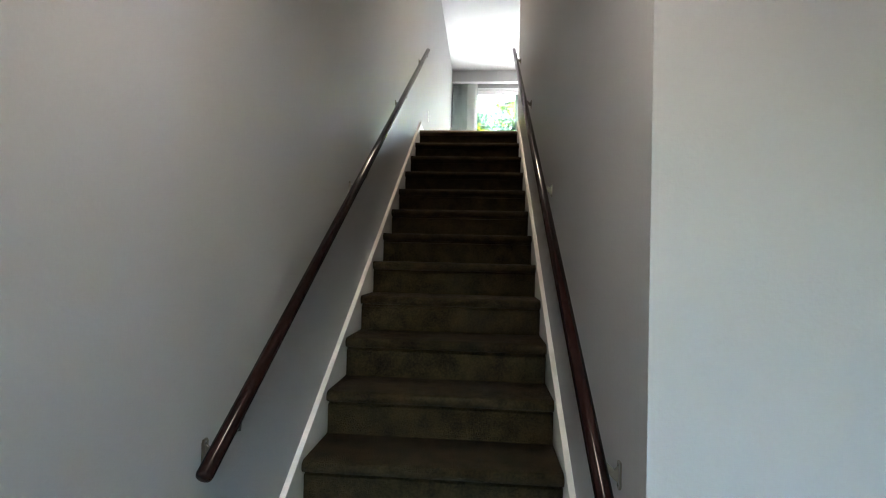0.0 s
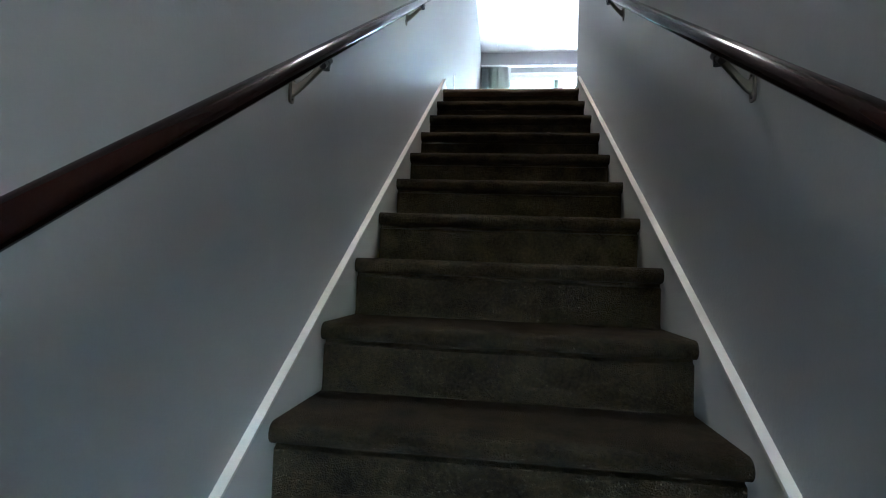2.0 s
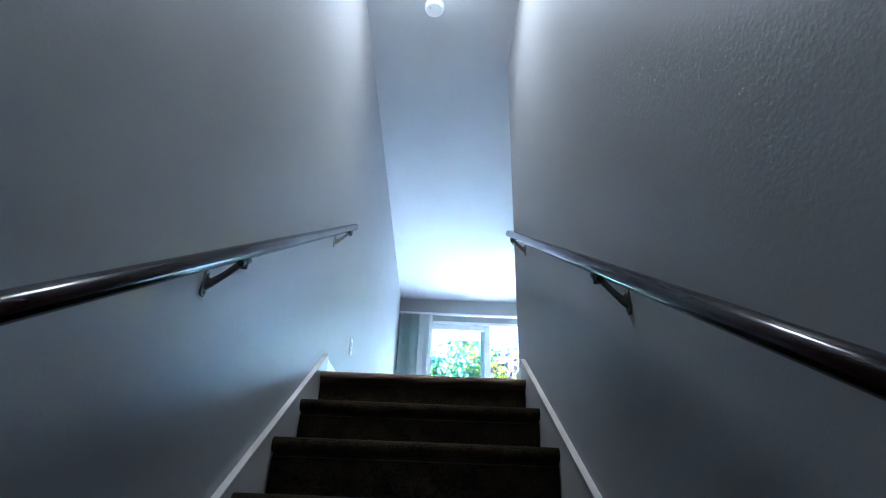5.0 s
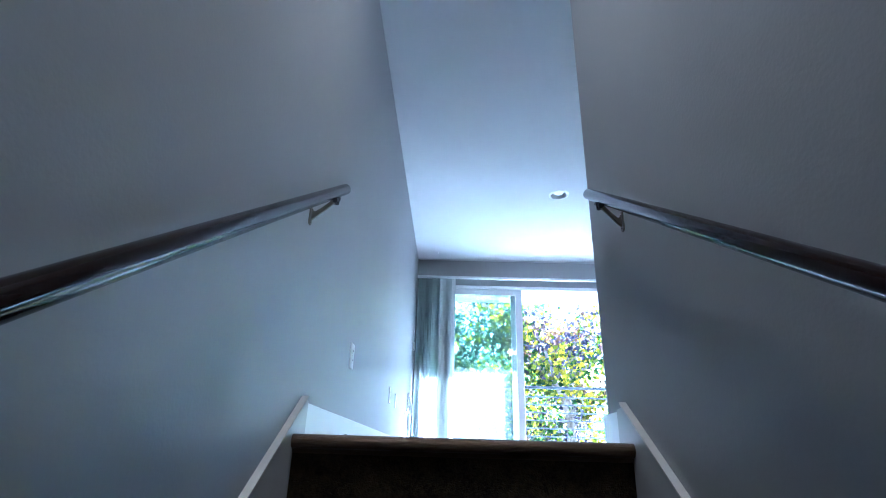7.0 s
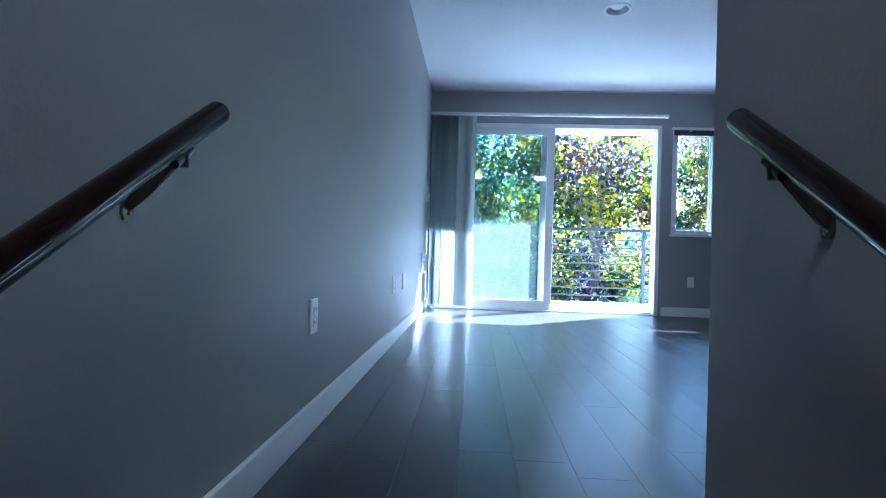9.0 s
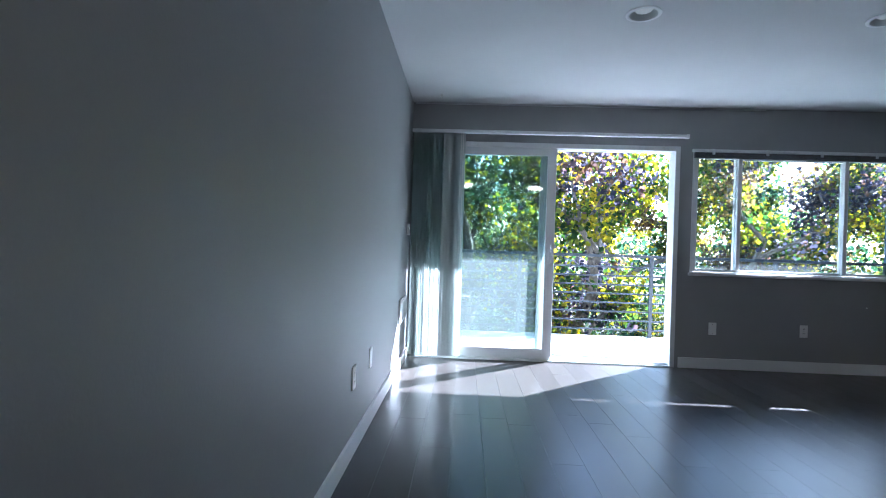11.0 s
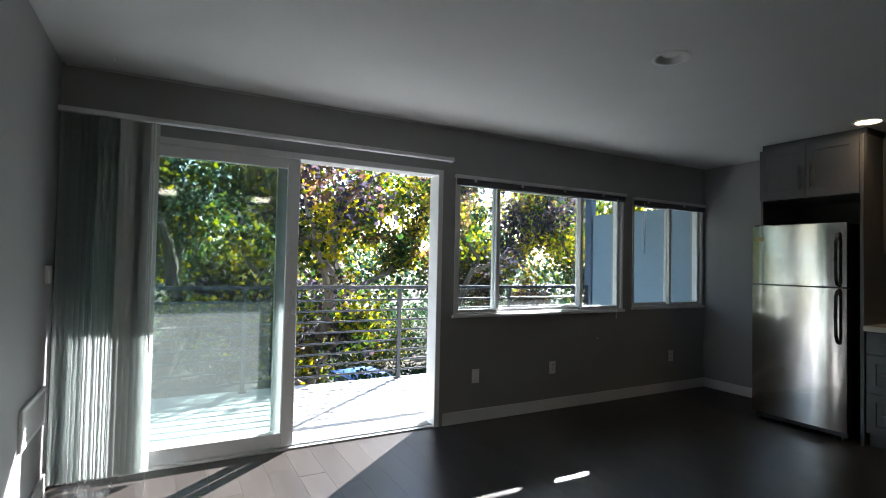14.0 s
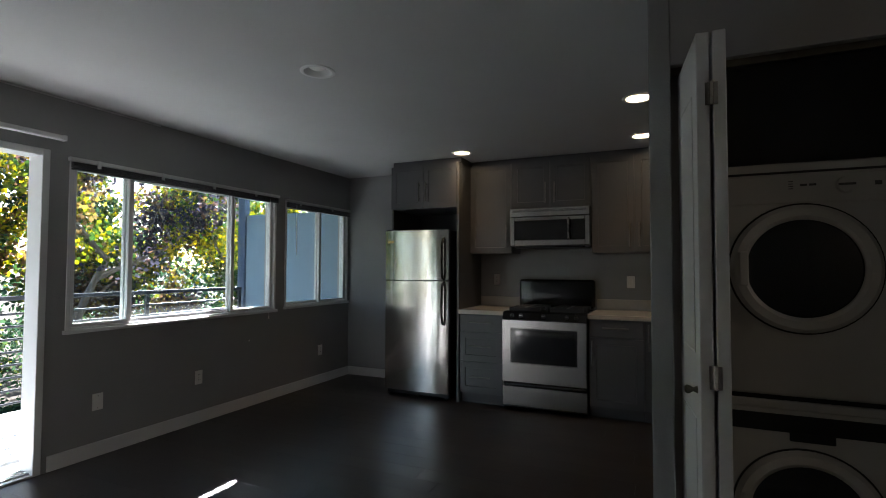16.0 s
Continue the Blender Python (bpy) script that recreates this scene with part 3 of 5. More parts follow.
def mini_blind(w, wand_x, cord_x):
    x0, x1, z0, z1 = w
    b = thing("mini_blind", ((x0 + x1) / 2, WALL_Y - 0.02, z1), "dark metal mini blind pulled fully up under its rail", "blind", "raised window blinds")
    part("head_rail", box(x0 - 0.015, x1 + 0.01, WALL_Y - 0.04, WALL_Y - 0.007, z1 - 0.005, z1 + 0.022, 0.003), M_VINYL, b, "thin pale head rail")
    for i in range(9):
        part("slat", box(x0 + 0.005, x1 - 0.005, WALL_Y - 0.036, WALL_Y - 0.009, z1 - 0.012 - i * 0.0042, z1 - 0.0095 - i * 0.0042), M_SLAT, b)
    part("bottom_rail", box(x0 + 0.005, x1 - 0.005, WALL_Y - 0.038, WALL_Y - 0.008, z1 - 0.061, z1 - 0.048, 0.003), M_SLAT, b)
    n = 4 if x1 - x0 > 1.5 else 2
    for i in range(n):
        xc = x0 + (x1 - x0) * (i + 0.35) / n
        part("bracket", box(xc - 0.012, xc + 0.012, WALL_Y - 0.043, WALL_Y - 0.005, z1 - 0.03, z1 + 0.024, 0.002), M_VINYL, b, "clear plastic clip")
    if wand_x:
        part("tilt_wand", rod((wand_x, WALL_Y - 0.05, z1 - 0.03), (wand_x, WALL_Y - 0.052, z1 - 0.56), 0.004, 0.004, 6), M_PLATE, b, "slender white wand")
    if cord_x:
        part("lift_cord", tube([(cord_x, WALL_Y - 0.048, z1 - 0.03), (cord_x + 0.002, WALL_Y - 0.05, 0.95), (cord_x, WALL_Y - 0.05, 0.84)], 0.002, 6), M_PLATE, b, "white cord with a small tassel")
        part("tassel", lathe([(0, 0), (0.006, 0.004), (0.004, 0.03), (0, 0.034)], pose(cord_x, WALL_Y - 0.05, 0.81), 8), M_PLATE, b)


mini_blind(W1, None, 4.47)
mini_blind(W2, 4.86, None)

# vertical blind, drawn to one side
vb = thing("vertical_blind", (0.25, 4.74, 2.15), "vertical vinyl blind drawn to one side of the sliding door", "blind")
part("head_rail", box(0.012, 2.54, 4.70, 4.745, 2.125, 2.155, 0.004), M_VINYL, vb, "long pale head rail")
part("valance_clip", box(2.525, 2.55, 4.698, 4.747, 2.122, 2.158, 0.003), M_VINYL, vb)
rs = random.Random(5)
bm = bmesh.new()
w = 0.089
for i in range(7):
    t0 = -w / 2 + w * i / 6
    bm.verts.new((t0, 0.010 * (1 - (2 * t0 / w) ** 2), 0))
    bm.verts.new((t0, 0.010 * (1 - (2 * t0 / w) ** 2), 2.075))
bm.verts.ensure_lookup_table()
for i in range(6):
    bm.faces.new((bm.verts[2 * i], bm.verts[2 * i + 2], bm.verts[2 * i + 3], bm.verts[2 * i + 1]))
bmesh.ops.solidify(bm, geom=bm.faces[:], thickness=0.0012)
slat_mesh = mesh_of(bm, "slat", M_BLIND, True)
for i in range(22):
    s = new("slat", slat_mesh)
    s.parent = vb
    s.matrix_parent_inverse = Matrix.Translation(-vb.location)
    stacked = i < 17
    s.matrix_basis = pose(0.045 + i * 0.0172 if stacked else 0.350 + (i - 17) * 0.030, 4.722, 0.045, 0, 0, 72 + rs.uniform(-10, 10) if stacked else 30 - (i - 17) * 3)
part("wand", rod((0.49, 4.69, 2.12), (0.492, 4.685, 0.75), 0.005, 0.005, 8), M_PLATE, vb, "white plastic wand")
part("pull_chain", tube([(0.475, 4.70, 2.12), (0.478, 4.695, 1.2), (0.474, 4.69, 0.78), (0.466, 4.69, 1.2), (0.47, 4.70, 2.12)], 0.0025, 6), M_PLATE, vb)


# ---- small wall fittings ----
def outlet(u, z, wall, kind, label, group="wall plates"):
    """A cover plate on a wall: 'w' west, 'n' north, 'e' east."""
    m = {"w": pose(0, u, z, 0, 0, 90), "n": pose(u, WALL_Y, z, 0, 0, 0), "e": pose(EAST, u, z, 0, 0, -90)}[wall]
    o = thing("blank_plate" if kind == "blank" else "light_switch" if kind == "switch" else "wall_outlet", m.translation, label, "wall plate", group)

    def put(nm, bm, mt, lab=""):
        bmesh.ops.transform(bm, matrix=m, verts=bm.verts)
        return part(nm, bm, mt, o, lab)
    put("plate", box(-0.036, 0.036, -0.007, 0.0, -0.058, 0.058, 0.003, 2), M_PLATE)
    if kind == "outlet":
        for dz in (-0.021, 0.021):
            put("socket", box(-0.016, 0.016, -0.0095, -0.006, dz - 0.014, dz + 0.014, 0.003), M_PLATE)
            bm = box(-0.008, -0.005, -0.0100, -0.009, dz - 0.003, dz + 0.007)
            box(0.005, 0.008, -0.0100, -0.009, dz - 0.003, dz + 0.007, bm=bm)
            put("slots", bm, M_SLOT)
        put("screw", lathe([(0.003, 0), (0, 0.002)], pose(0, -0.007, 0, 90), 8), M_CHROME)
    elif kind == "switch":
        put("rocker", box(-0.016, 0.016, -0.011, -0.006, -0.033, 0.033, 0.003), M_PLATE)
    else:
        for dz in (-0.042, 0.042):
            put("screw", lathe([(0.003, 0), (0, 0.002)], pose(0, -0.007, dz, 90), 8), M_CHROME)


outlet(0.848, 0.38, "w", "outlet", "white duplex outlet on the wall above the baseboard")
outlet(2.50, 0.385, "w", "outlet", "white duplex outlet on the long wall near the sunlight")
outlet(2.95, 0.39, "w", "blank", "white cable cover plate on the long wall")
outlet(2.876, 0.376, "n", "blank", "white blank plate below the window")
outlet(3.708, 0.383, "n", "outlet", "white duplex outlet below the window")
outlet(5.343, 0.377, "n", "outlet", "white duplex outlet below the corner window")
outlet(2.905, 1.195, "e", "outlet", "white duplex outlet above the short counter")
outlet(1.533, 1.185, "e", "switch", "white switch plate above the long counter")

vent = thing("wall_vent", (0, 4.45, 0.5), "white louvred wall vent half in sunlight", "vent")
VY0, VY1, VZ0, VZ1 = 4.20, 4.70, 0.40, 0.60
bm = box(0, 0.016, VY0, VY0 + 0.03, VZ0, VZ1, 0.003)
box(0, 0.016, VY1 - 0.03, VY1, VZ0, VZ1, 0.003, bm=bm)
box(0, 0.0155, VY0 + 0.03, VY1 - 0.03, VZ0, VZ0 + 0.025, 0.003, bm=bm)
box(0, 0.0155, VY0 + 0.03, VY1 - 0.03, VZ1 - 0.025, VZ1, 0.003, bm=bm)
part("frame", bm, M_TRIM, vent)
part("backing", box(0.0, 0.003, VY0 + 0.03, VY1 - 0.03, VZ0 + 0.025, VZ1 - 0.025), M_SLOT, vent)
for i in range(10):
    zc = VZ0 + 0.036 + i * 0.0145
    part("slat", prism([(0.004, zc + 0.006), (0.006, zc + 0.007), (0.013, zc - 0.004), (0.011, zc - 0.005)], "y", VY0 + 0.03, VY1 - 0.03), M_TRIM, vent)

th = thing("thermostat", (0, 4.643, 1.207), "small white box on the wall beside the blind", "thermostat")
part("body", box(0, 0.022, 4.61, 4.68, 1.16, 1.26, 0.005, 2), M_PLATE, th)

hook = thing("ceiling_hook", (0.277, 4.58, CEIL_Z), "tiny white hook in the ceiling near the corner", "hook")
part("hook_body", tube([(0.277, 4.58, CEIL_Z), (0.277, 4.58, CEIL_Z - 0.012), (0.283, 4.58, CEIL_Z - 0.02), (0.277, 4.58, CEIL_Z - 0.026)], 0.003, 6), M_PLATE, hook)

tap = thing("ceiling_trim_strip", (1.6, WALL_Y - 0.01, CEIL_Z), "thin white bead where the wall meets the ceiling", "trim")
part("bead", box(0.02, 3.3, WALL_Y - 0.012, WALL_Y, CEIL_Z - 0.014, CEIL_Z - 0.001, 0.003), M_CEIL, tap)

# nail and holes
for u, z in ((4.27, 0.62),):
    n = thing("wall_nail", (u, WALL_Y, z), "small pale wall plug on the grey wall", "nail")
    part("head", lathe([(0.008, 0), (0.006, 0.005), (0, 0.006)], pose(u, WALL_Y, z, 90), 10), M_PLATE, n)

smoke = thing("smoke_detector", (0.455, -0.18, CEIL_Z), "round white smoke detector on the stair ceiling", "smoke detector")
dn = pose(0.455, -0.18, CEIL_Z, 180)
part("base", lathe([(0.0, 0), (0.066, 0.0), (0.066, 0.012), (0.060, 0.014)], dn, 32), M_PLATE, smoke, "", True)
part("cover", lathe([(0.060, 0.012), (0.060, 0.026), (0.052, 0.036), (0.025, 0.040), (0.0, 0.041)], dn, 32), M_PLATE, smoke, "", True)
part("test_button", lathe([(0.010, 0.038), (0.010, 0.043), (0, 0.044)], pose(0.470, -0.195, CEIL_Z, 180), 12), M_PLATE, smoke)
part("indicator", lathe([(0.004, 0.036), (0.003, 0.042), (0, 0.043)], pose(0.43, -0.20, CEIL_Z, 180), 8), M_SLOT, smoke)


def can_light(x, y, lit):
    o = thing("recessed_light", (x, y, CEIL_Z), "lit warm recessed ceiling light with a white trim ring" if lit else "unlit recessed ceiling light with a white trim ring",
              "ceiling light", "recessed lights")
    d = pose(x, y, CEIL_Z, 180)
    part("trim_ring", lathe([(0.100, 0.0005), (0.099, 0.005), (0.086, 0.009), (0.078, 0.006), (0.074, -0.004)], d, 40), M_TRIM, o, "", True)
    part("baffle", lathe([(0.081, 0.003), (0.074, -0.004), (0.062, -0.075 if not lit else -0.02), (0.0, -0.08 if not lit else -0.02)], d, 32), M_LENS if not lit else M_WARM, o, "", True)
    if not lit:
        part("bulb", lathe([(0.052, -0.075), (0.055, -0.03), (0.045, -0.018), (0, -0.012)], d, 24), M_PLATE, o, "", True)
    else:
        s = bpy.data.lights.new("downlight", "SPOT")
        s.energy, s.color, s.spot_size, s.spot_blend, s.shadow_soft_size = 0.40, (1.0, 0.58, 0.26), radians(96), 0.6, 0.06
        l = new("downlight", s)
        l.matrix_world = look((x, y, CEIL_Z - 0.02), (x, y + 0.001, 0))


for cx, cy, on in CANS:
    can_light(cx, cy, on)


def drum_light(x, y, zc, glowing=M_DIFF):
    o = thing("drum_light", (x, y, zc), "round flush ceiling light with a warm glowing diffuser", "ceiling light", "flush ceiling lights")
    d = pose(x, y, zc, 180)
    part("base", lathe([(0.0, 0.0), (0.165, 0.0), (0.165, 0.018), (0.155, 0.02)], d, 36), M_TRIM, o, "", True)
    part("shade", lathe([(0.155, 0.018), (0.155, 0.075), (0.145, 0.085), (0.0, 0.09)], d, 36), glowing, o, "frosted diffuser", True)


drum_light(0.51, -0.84, CEIL_Z)
drum_light(2.0, -1.05, CEIL_Z)
# unseen lamp, assumed in the lower hall to light the lowest steps from above
drum_light(0.60, -4.40, -0.19, M_DIFF2)

# assumed entrance door in the lower hall, out of view behind the stair foot
ed = thing("door_2", (1.0, -7.07, LOW_Z), "assumed white entrance door with glass and a glazed side light, out of view", "door")
ed["kind"] = "structure"
for x0, x1 in ((0.22, 1.10), (1.12, 1.78)):
    bm = box(x0, x0 + 0.1, -7.09, -7.05, LOW_Z, LOW_Z + 2.08)
    box(x1 - 0.1, x1, -7.09, -7.05, LOW_Z, LOW_Z + 2.08, bm=bm)
    box(x0 + 0.1, x1 - 0.1, -7.089, -7.051, LOW_Z, LOW_Z + 0.3, bm=bm)
    box(x0 + 0.1, x1 - 0.1, -7.089, -7.051, LOW_Z + 1.94, LOW_Z + 2.08, bm=bm)
    lf = part("door_leaf", bm, M_TRIM, ed)
    pane("pane", x0 + 0.095, x1 - 0.095, -7.07, LOW_Z + 0.295, LOW_Z + 1.945, M_GLASS, lf)

# ---- balcony ----
DECK_Z, RAIL_Y = -0.03, 6.70
setting("balcony_deck", box(-2.6, 6.25, WALL_Y + T, 6.78, DECK_Z - 0.18, DECK_Z, 0.01), M_DECK, "pale sunlit balcony deck with a smooth coating", "balcony")
setting("balcony_overhang", box(-3.0, 8.0, WALL_Y + T, 6.80, 2.43, 2.72), M_SOFFIT, "pale roof overhang above the balcony", "roof overhang")
setting("facade", box(EAST + T, 8.0, WALL_Y + 0.02, WALL_Y + T, -3.2, 2.5), M_STUCCO, "blue-grey stucco outer wall", "facade")
setting("facade_west", box(-3.0, -T, WALL_Y + 0.02, WALL_Y + T, -3.2, 2.5), M_STUCCO, "blue-grey stucco outer wall beside the balcony", "facade")
setting("facade_lower", box(-3.0, 8.0, WALL_Y + 0.02, WALL_Y + T, -3.2, -0.25), M_STUCCO, "blue-grey stucco outer wall below the balcony", "facade")
setting("balcony_partition", box(5.97, 6.00, WALL_Y + T, 6.63, DECK_Z, 2.05, 0.003), M_SCREEN, "blue-grey frosted privacy screen between two balconies", "partition")
setting("balcony_post", box(5.94, 6.03, 6.635, 6.76, DECK_Z, 2.43, 0.005), M_POST, "dark blue post that carries the overhang", "post")
setting("roof", box(-3.0, 8.0, -7.3, WALL_Y + T, CEIL_Z + 0.21, CEIL_Z + 0.5), M_SOFFIT, "flat roof over the building", "roof")

rl = thing("balcony_railing", (2, RAIL_Y, DECK_Z), "dark steel balcony railing with horizontal bars", "railing")
part("top_rail", box(-2.6, 5.95, RAIL_Y - 0.025, RAIL_Y + 0.025, 1.005, 1.045, 0.004), M_RAILING, rl, "flat dark top rail")
for i in range(8):
    z = 0.065 + i * 0.1165
    part("bar", rod((-2.6, RAIL_Y, z), (5.95, RAIL_Y, z), 0.0112, 0.0112, 10), M_RAILING, rl, "", True)
for x in (-1.9, -0.32, 1.27, 2.975, 4.55, 5.92):
    po = part("post", box(x - 0.022, x + 0.022, RAIL_Y - 0.018, RAIL_Y + 0.018, DECK_Z, 1.005, 0.003), M_RAILING, rl)
    part("foot_plate", box(x - 0.045, x + 0.045, RAIL_Y - 0.045, RAIL_Y + 0.045, DECK_Z, DECK_Z + 0.008, 0.002), M_RAILING, po)
bm = box(-2.62, -2.58, WALL_Y + T, RAIL_Y, 1.005, 1.045, 0.004)
part("side_rail", bm, M_RAILING, rl)

# ---- kitchen ----
FX = 5.20


def pull(p0, p1, out, parent, r=0.0085):
    """A bar pull from p0 to p1, standing off by the vector out, with two posts."""
    p0, p1, out = Vector(p0), Vector(p1), Vector(out)
    h = part("handle", rod(p0 + out, p1 + out, r, r, 10), M_PULL, parent, "slim metal bar handle", True)
    d = p1 - p0
    for f in (0.15, 0.85):
        rp = p0 + d * f
        bm = rod(rp, rp + out, r * 0.8, r * 0.8, 8)
        me = part("stem", bm, M_PULL, h)
    return h


def shaker(name, x, y0, y1, z0, z1, parent, th=0.019, rail=0.058):
    bm = box(x, x + th, y0, y1, z0, z1)
    f = min(bm.faces, key=lambda q: q.calc_center_median().x)
    r = min(rail, (y1 - y0) * 0.3, (z1 - z0) * 0.3)
    bmesh.ops.inset_region(bm, faces=[f], thickness=r, use_even_offset=True)
    bmesh.ops.inset_region(bm, faces=[f], thickness=0.003, depth=-0.008, use_even_offset=True)
    return part(name, bm, M_CAB, parent)


def slab(name, x, y0, y1, z0, z1, parent, th=0.019):
    return part(name, box(x, x + th, y0, y1, z0, z1, 0.002), M_CAB, parent)


def cabinet(name, x, y0, y1, z0, z1, label, group):
    o = thing(name, ((x + EAST) / 2, (y0 + y1) / 2, z0), label, "cabinet", group)
    part("body", box(x + 0.021, EAST - 0.001, y0, y1, z0, z1), M_CAB, o)
    return o


OUTX = (-0.03, 0, 0)
# cabinet over the refrigerator
c = cabinet("wall_cabinet", 5.25, 3.118, 3.872, 1.93, 2.385, "grey shaker wall cabinet above the refrigerator", "wall cabinets")
for a, b, hy in ((3.498, 3.869, 3.535), (3.121, 3.492, 3.455)):
    d = shaker("door", 5.25, a, b, 1.935, 2.38, c)
    pull((5.25, hy, 2.0), (5.25, hy, 2.20), OUTX, d)
part("side_board", box(5.272, EAST - 0.022, 3.853, 3.872, 1.722, 1.929, 0.002), M_CAB, c, "short grey side board over the refrigerator")
# board darker than the wall, added for the shade in this recess
part("recess_shade_board", box(EAST - 0.021, EAST - 0.001, 3.118, 3.872, 1.722, 1.929), M_CABIN, c, "added dark board for the shade at the back of the recess")
tp = thing("tall_panel", (5.57, 3.10, 0), "grey full-height side panel beside the refrigerator", "panel")
part("board", box(5.245, EAST, 3.092, 3.116, 0, 2.385, 0.002), M_CAB, tp)
fil = thing("filler_strip", (5.58, 2.5, 2.385), "grey filler strip between the cabinets and the ceiling", "trim")
part("strip", box(5.30, EAST, 3.092, 3.872, 2.386, CEIL_Z - 0.001), M_CAB, fil)
part("strip", box(5.60, EAST, 0.95, 3.091, 2.386, CEIL_Z - 0.001), M_CAB, fil)

c = cabinet("wall_cabinet", 5.55, 2.645, 3.090, 1.467, 2.385, "tall grey single-door wall cabinet beside the microwave", "wall cabinets")
d = shaker("door", 5.55, 2.648, 3.086, 1.47, 2.38, c)
pull((5.55, 2.69, 1.53), (5.55, 2.69, 1.75), OUTX, d)
c = cabinet("wall_cabinet", 5.55, 1.858, 2.643, 1.915, 2.385, "short grey two-door wall cabinet above the microwave", "wall cabinets")
for a, b, hy in ((2.252, 2.640, 2.295), (1.861, 2.248, 2.205)):
    d = shaker("door", 5.55, a, b, 1.92, 2.38, c)
    pull((5.55, hy, 1.965), (5.55, hy, 2.165), OUTX, d)
c = cabinet("wall_cabinet", 5.55, 1.085, 1.856, 1.467, 2.385, "tall grey two-door wall cabinet above the counter", "wall cabinets")
for a, b, hy in ((1.473, 1.853, 1.513), (1.088, 1.469, 1.428)):
    d = shaker("door", 5.55, a, b, 1.47, 2.38, c)
    pull((5.55, hy, 1.52), (5.55, hy, 1.74), OUTX, d)

# microwave
mw = thing("microwave", (5.7, 2.24, 1.525), "stainless over-range microwave with a black glass door", "microwave")
MY0, MY1 = 1.862, 2.638
part("body", box(5.50, EAST - 0.002, MY0 + 0.002, MY1 - 0.002, 1.535, 1.91), M_BLKPL, mw)
v = part("vent_panel", box(5.475, 5.50, MY0, MY1, 1.825, 1.908, 0.006, 2), M_STEEL2, mw, "steel vent strip")
for i in range(3):
    part("groove", box(5.4735, 5.4755, MY0 + 0.03, MY1 - 0.03, 1.888 - i * 0.008, 1.891 - i * 0.008), M_SLOT, v)
bm = box(5.478, 5.50, MY0, MY0 + 0.045, 1.54, 1.823, 0.004)
box(5.478, 5.50, MY1 - 0.045, MY1, 1.54, 1.823, 0.004, bm=bm)
box(5.4785, 5.4995, MY0 + 0.045, MY1 - 0.045, 1.54, 1.595, 0.004, bm=bm)
box(5.4785, 5.4995, MY0 + 0.045, MY1 - 0.045, 1.785, 1.823, 0.004, bm=bm)
fr = part("door_frame", bm, M_STEEL2, mw)
part("window", box(5.484, 5.499, MY0 + 0.043, MY1 - 0.043, 1.593, 1.787), M_DGLASS, mw, "black glass window")
part("mesh_screen", box(5.4828, 5.484, MY0 + 0.25, MY1 - 0.07, 1.61, 1.77), M_BLACK, mw)
part("handle", tube([(5.478, 2.055, 1.60), (5.445, 2.055, 1.615), (5.437, 2.055, 1.66), (5.437, 2.055, 1.74), (5.445, 2.055, 1.785), (5.478, 2.055, 1.80)], 0.012, 10), M_CHROME, mw, "curved steel handle", True)
part("control_panel", box(5.4826, 5.484, MY0 + 0.055, MY0 + 0.16, 1.61, 1.77), M_BLACK, mw)
part("bottom_grille", box(5.52, EAST - 0.01, MY0 + 0.05, MY1 - 0.05, 1.522, 1.535), M_BLKPL, mw)

# refrigerator
fg = thing("refrigerator", (5.55, 3.55, 0), "stainless steel top-freezer refrigerator with dark curved handles", "refrigerator")
FY0, FY1 = 3.192, 3.915
part("body", box(5.275, 5.86, FY0 + 0.004, FY1 - 0.004, 0.035, 1.70, 0.006, 2), M_BLKPL, fg, "black textured cabinet")


def fridge_door(name, z0, z1):
    bm = bmesh.new()
    pts = []
    n = 14
    for i in range(n + 1):
        u = -1 + 2 * i / n
        yy = (FY0 + FY1) / 2 + u * (FY1 - FY0) / 2
        pts.append((FX + 0.022 * u * u * abs(u) ** 1.5 + 0.0, yy))
    poly = pts + [(5.272, FY1), (5.272, FY0)]
    prism([(x, y) for x, y in poly], "z", z0, z1, bm)
    return part(name, bm, M_STEEL, fg, "brushed steel door", True)


fd = fridge_door("freezer_door", 1.195, 1.703)
ld = fridge_door("lower_door", 0.068, 1.183)
part("gasket", box(5.235, 5.29, FY0 + 0.006, FY1 - 0.006, 1.18, 1.198), M_BLKPL, fg)
hy = FY0 + 0.045
part("handle", tube([(FX + 0.015, hy, 1.615), (FX - 0.02, hy, 1.60), (FX - 0.045, hy, 1.55), (FX - 0.05, hy, 1.40), (FX - 0.045, hy, 1.26), (FX - 0.02, hy, 1.215), (FX + 0.015, hy, 1.205)], 0.013, 10), M_BLACK, fd, "glossy black curved handle", True)
part("handle", tube([(FX + 0.015, hy, 1.172), (FX - 0.02, hy, 1.16), (FX - 0.045, hy, 1.12), (FX - 0.05, hy, 0.97), (FX - 0.045, hy, 0.82), (FX - 0.02, hy, 0.765), (FX + 0.015, hy, 0.755)], 0.013, 10), M_BLACK, ld, "glossy black curved handle", True)
part("badge", box(FX + 0.004, FX + 0.012, FY1 - 0.105, FY1 - 0.035, 1.575, 1.60), M_STICKER, fd, "small yellowish sticker")
part("hinge_cover", box(5.23, 5.30, FY1 - 0.06, FY1 - 0.01, 1.703, 1.718, 0.004), M_BLKPL, fg)
part("kick_grille", box(5.262, 5.29, FY0 + 0.01, FY1 - 0.01, 0.02, 0.066, 0.003), M_BLKPL, fg)
for yy in (FY0 + 0.05, (FY0 + FY1) / 2, FY1 - 0.05):
    part("foot", rod((5.285, yy, 0), (5.285, yy, 0.036), 0.018, 0.014, 10), M_BLKPL, fg)

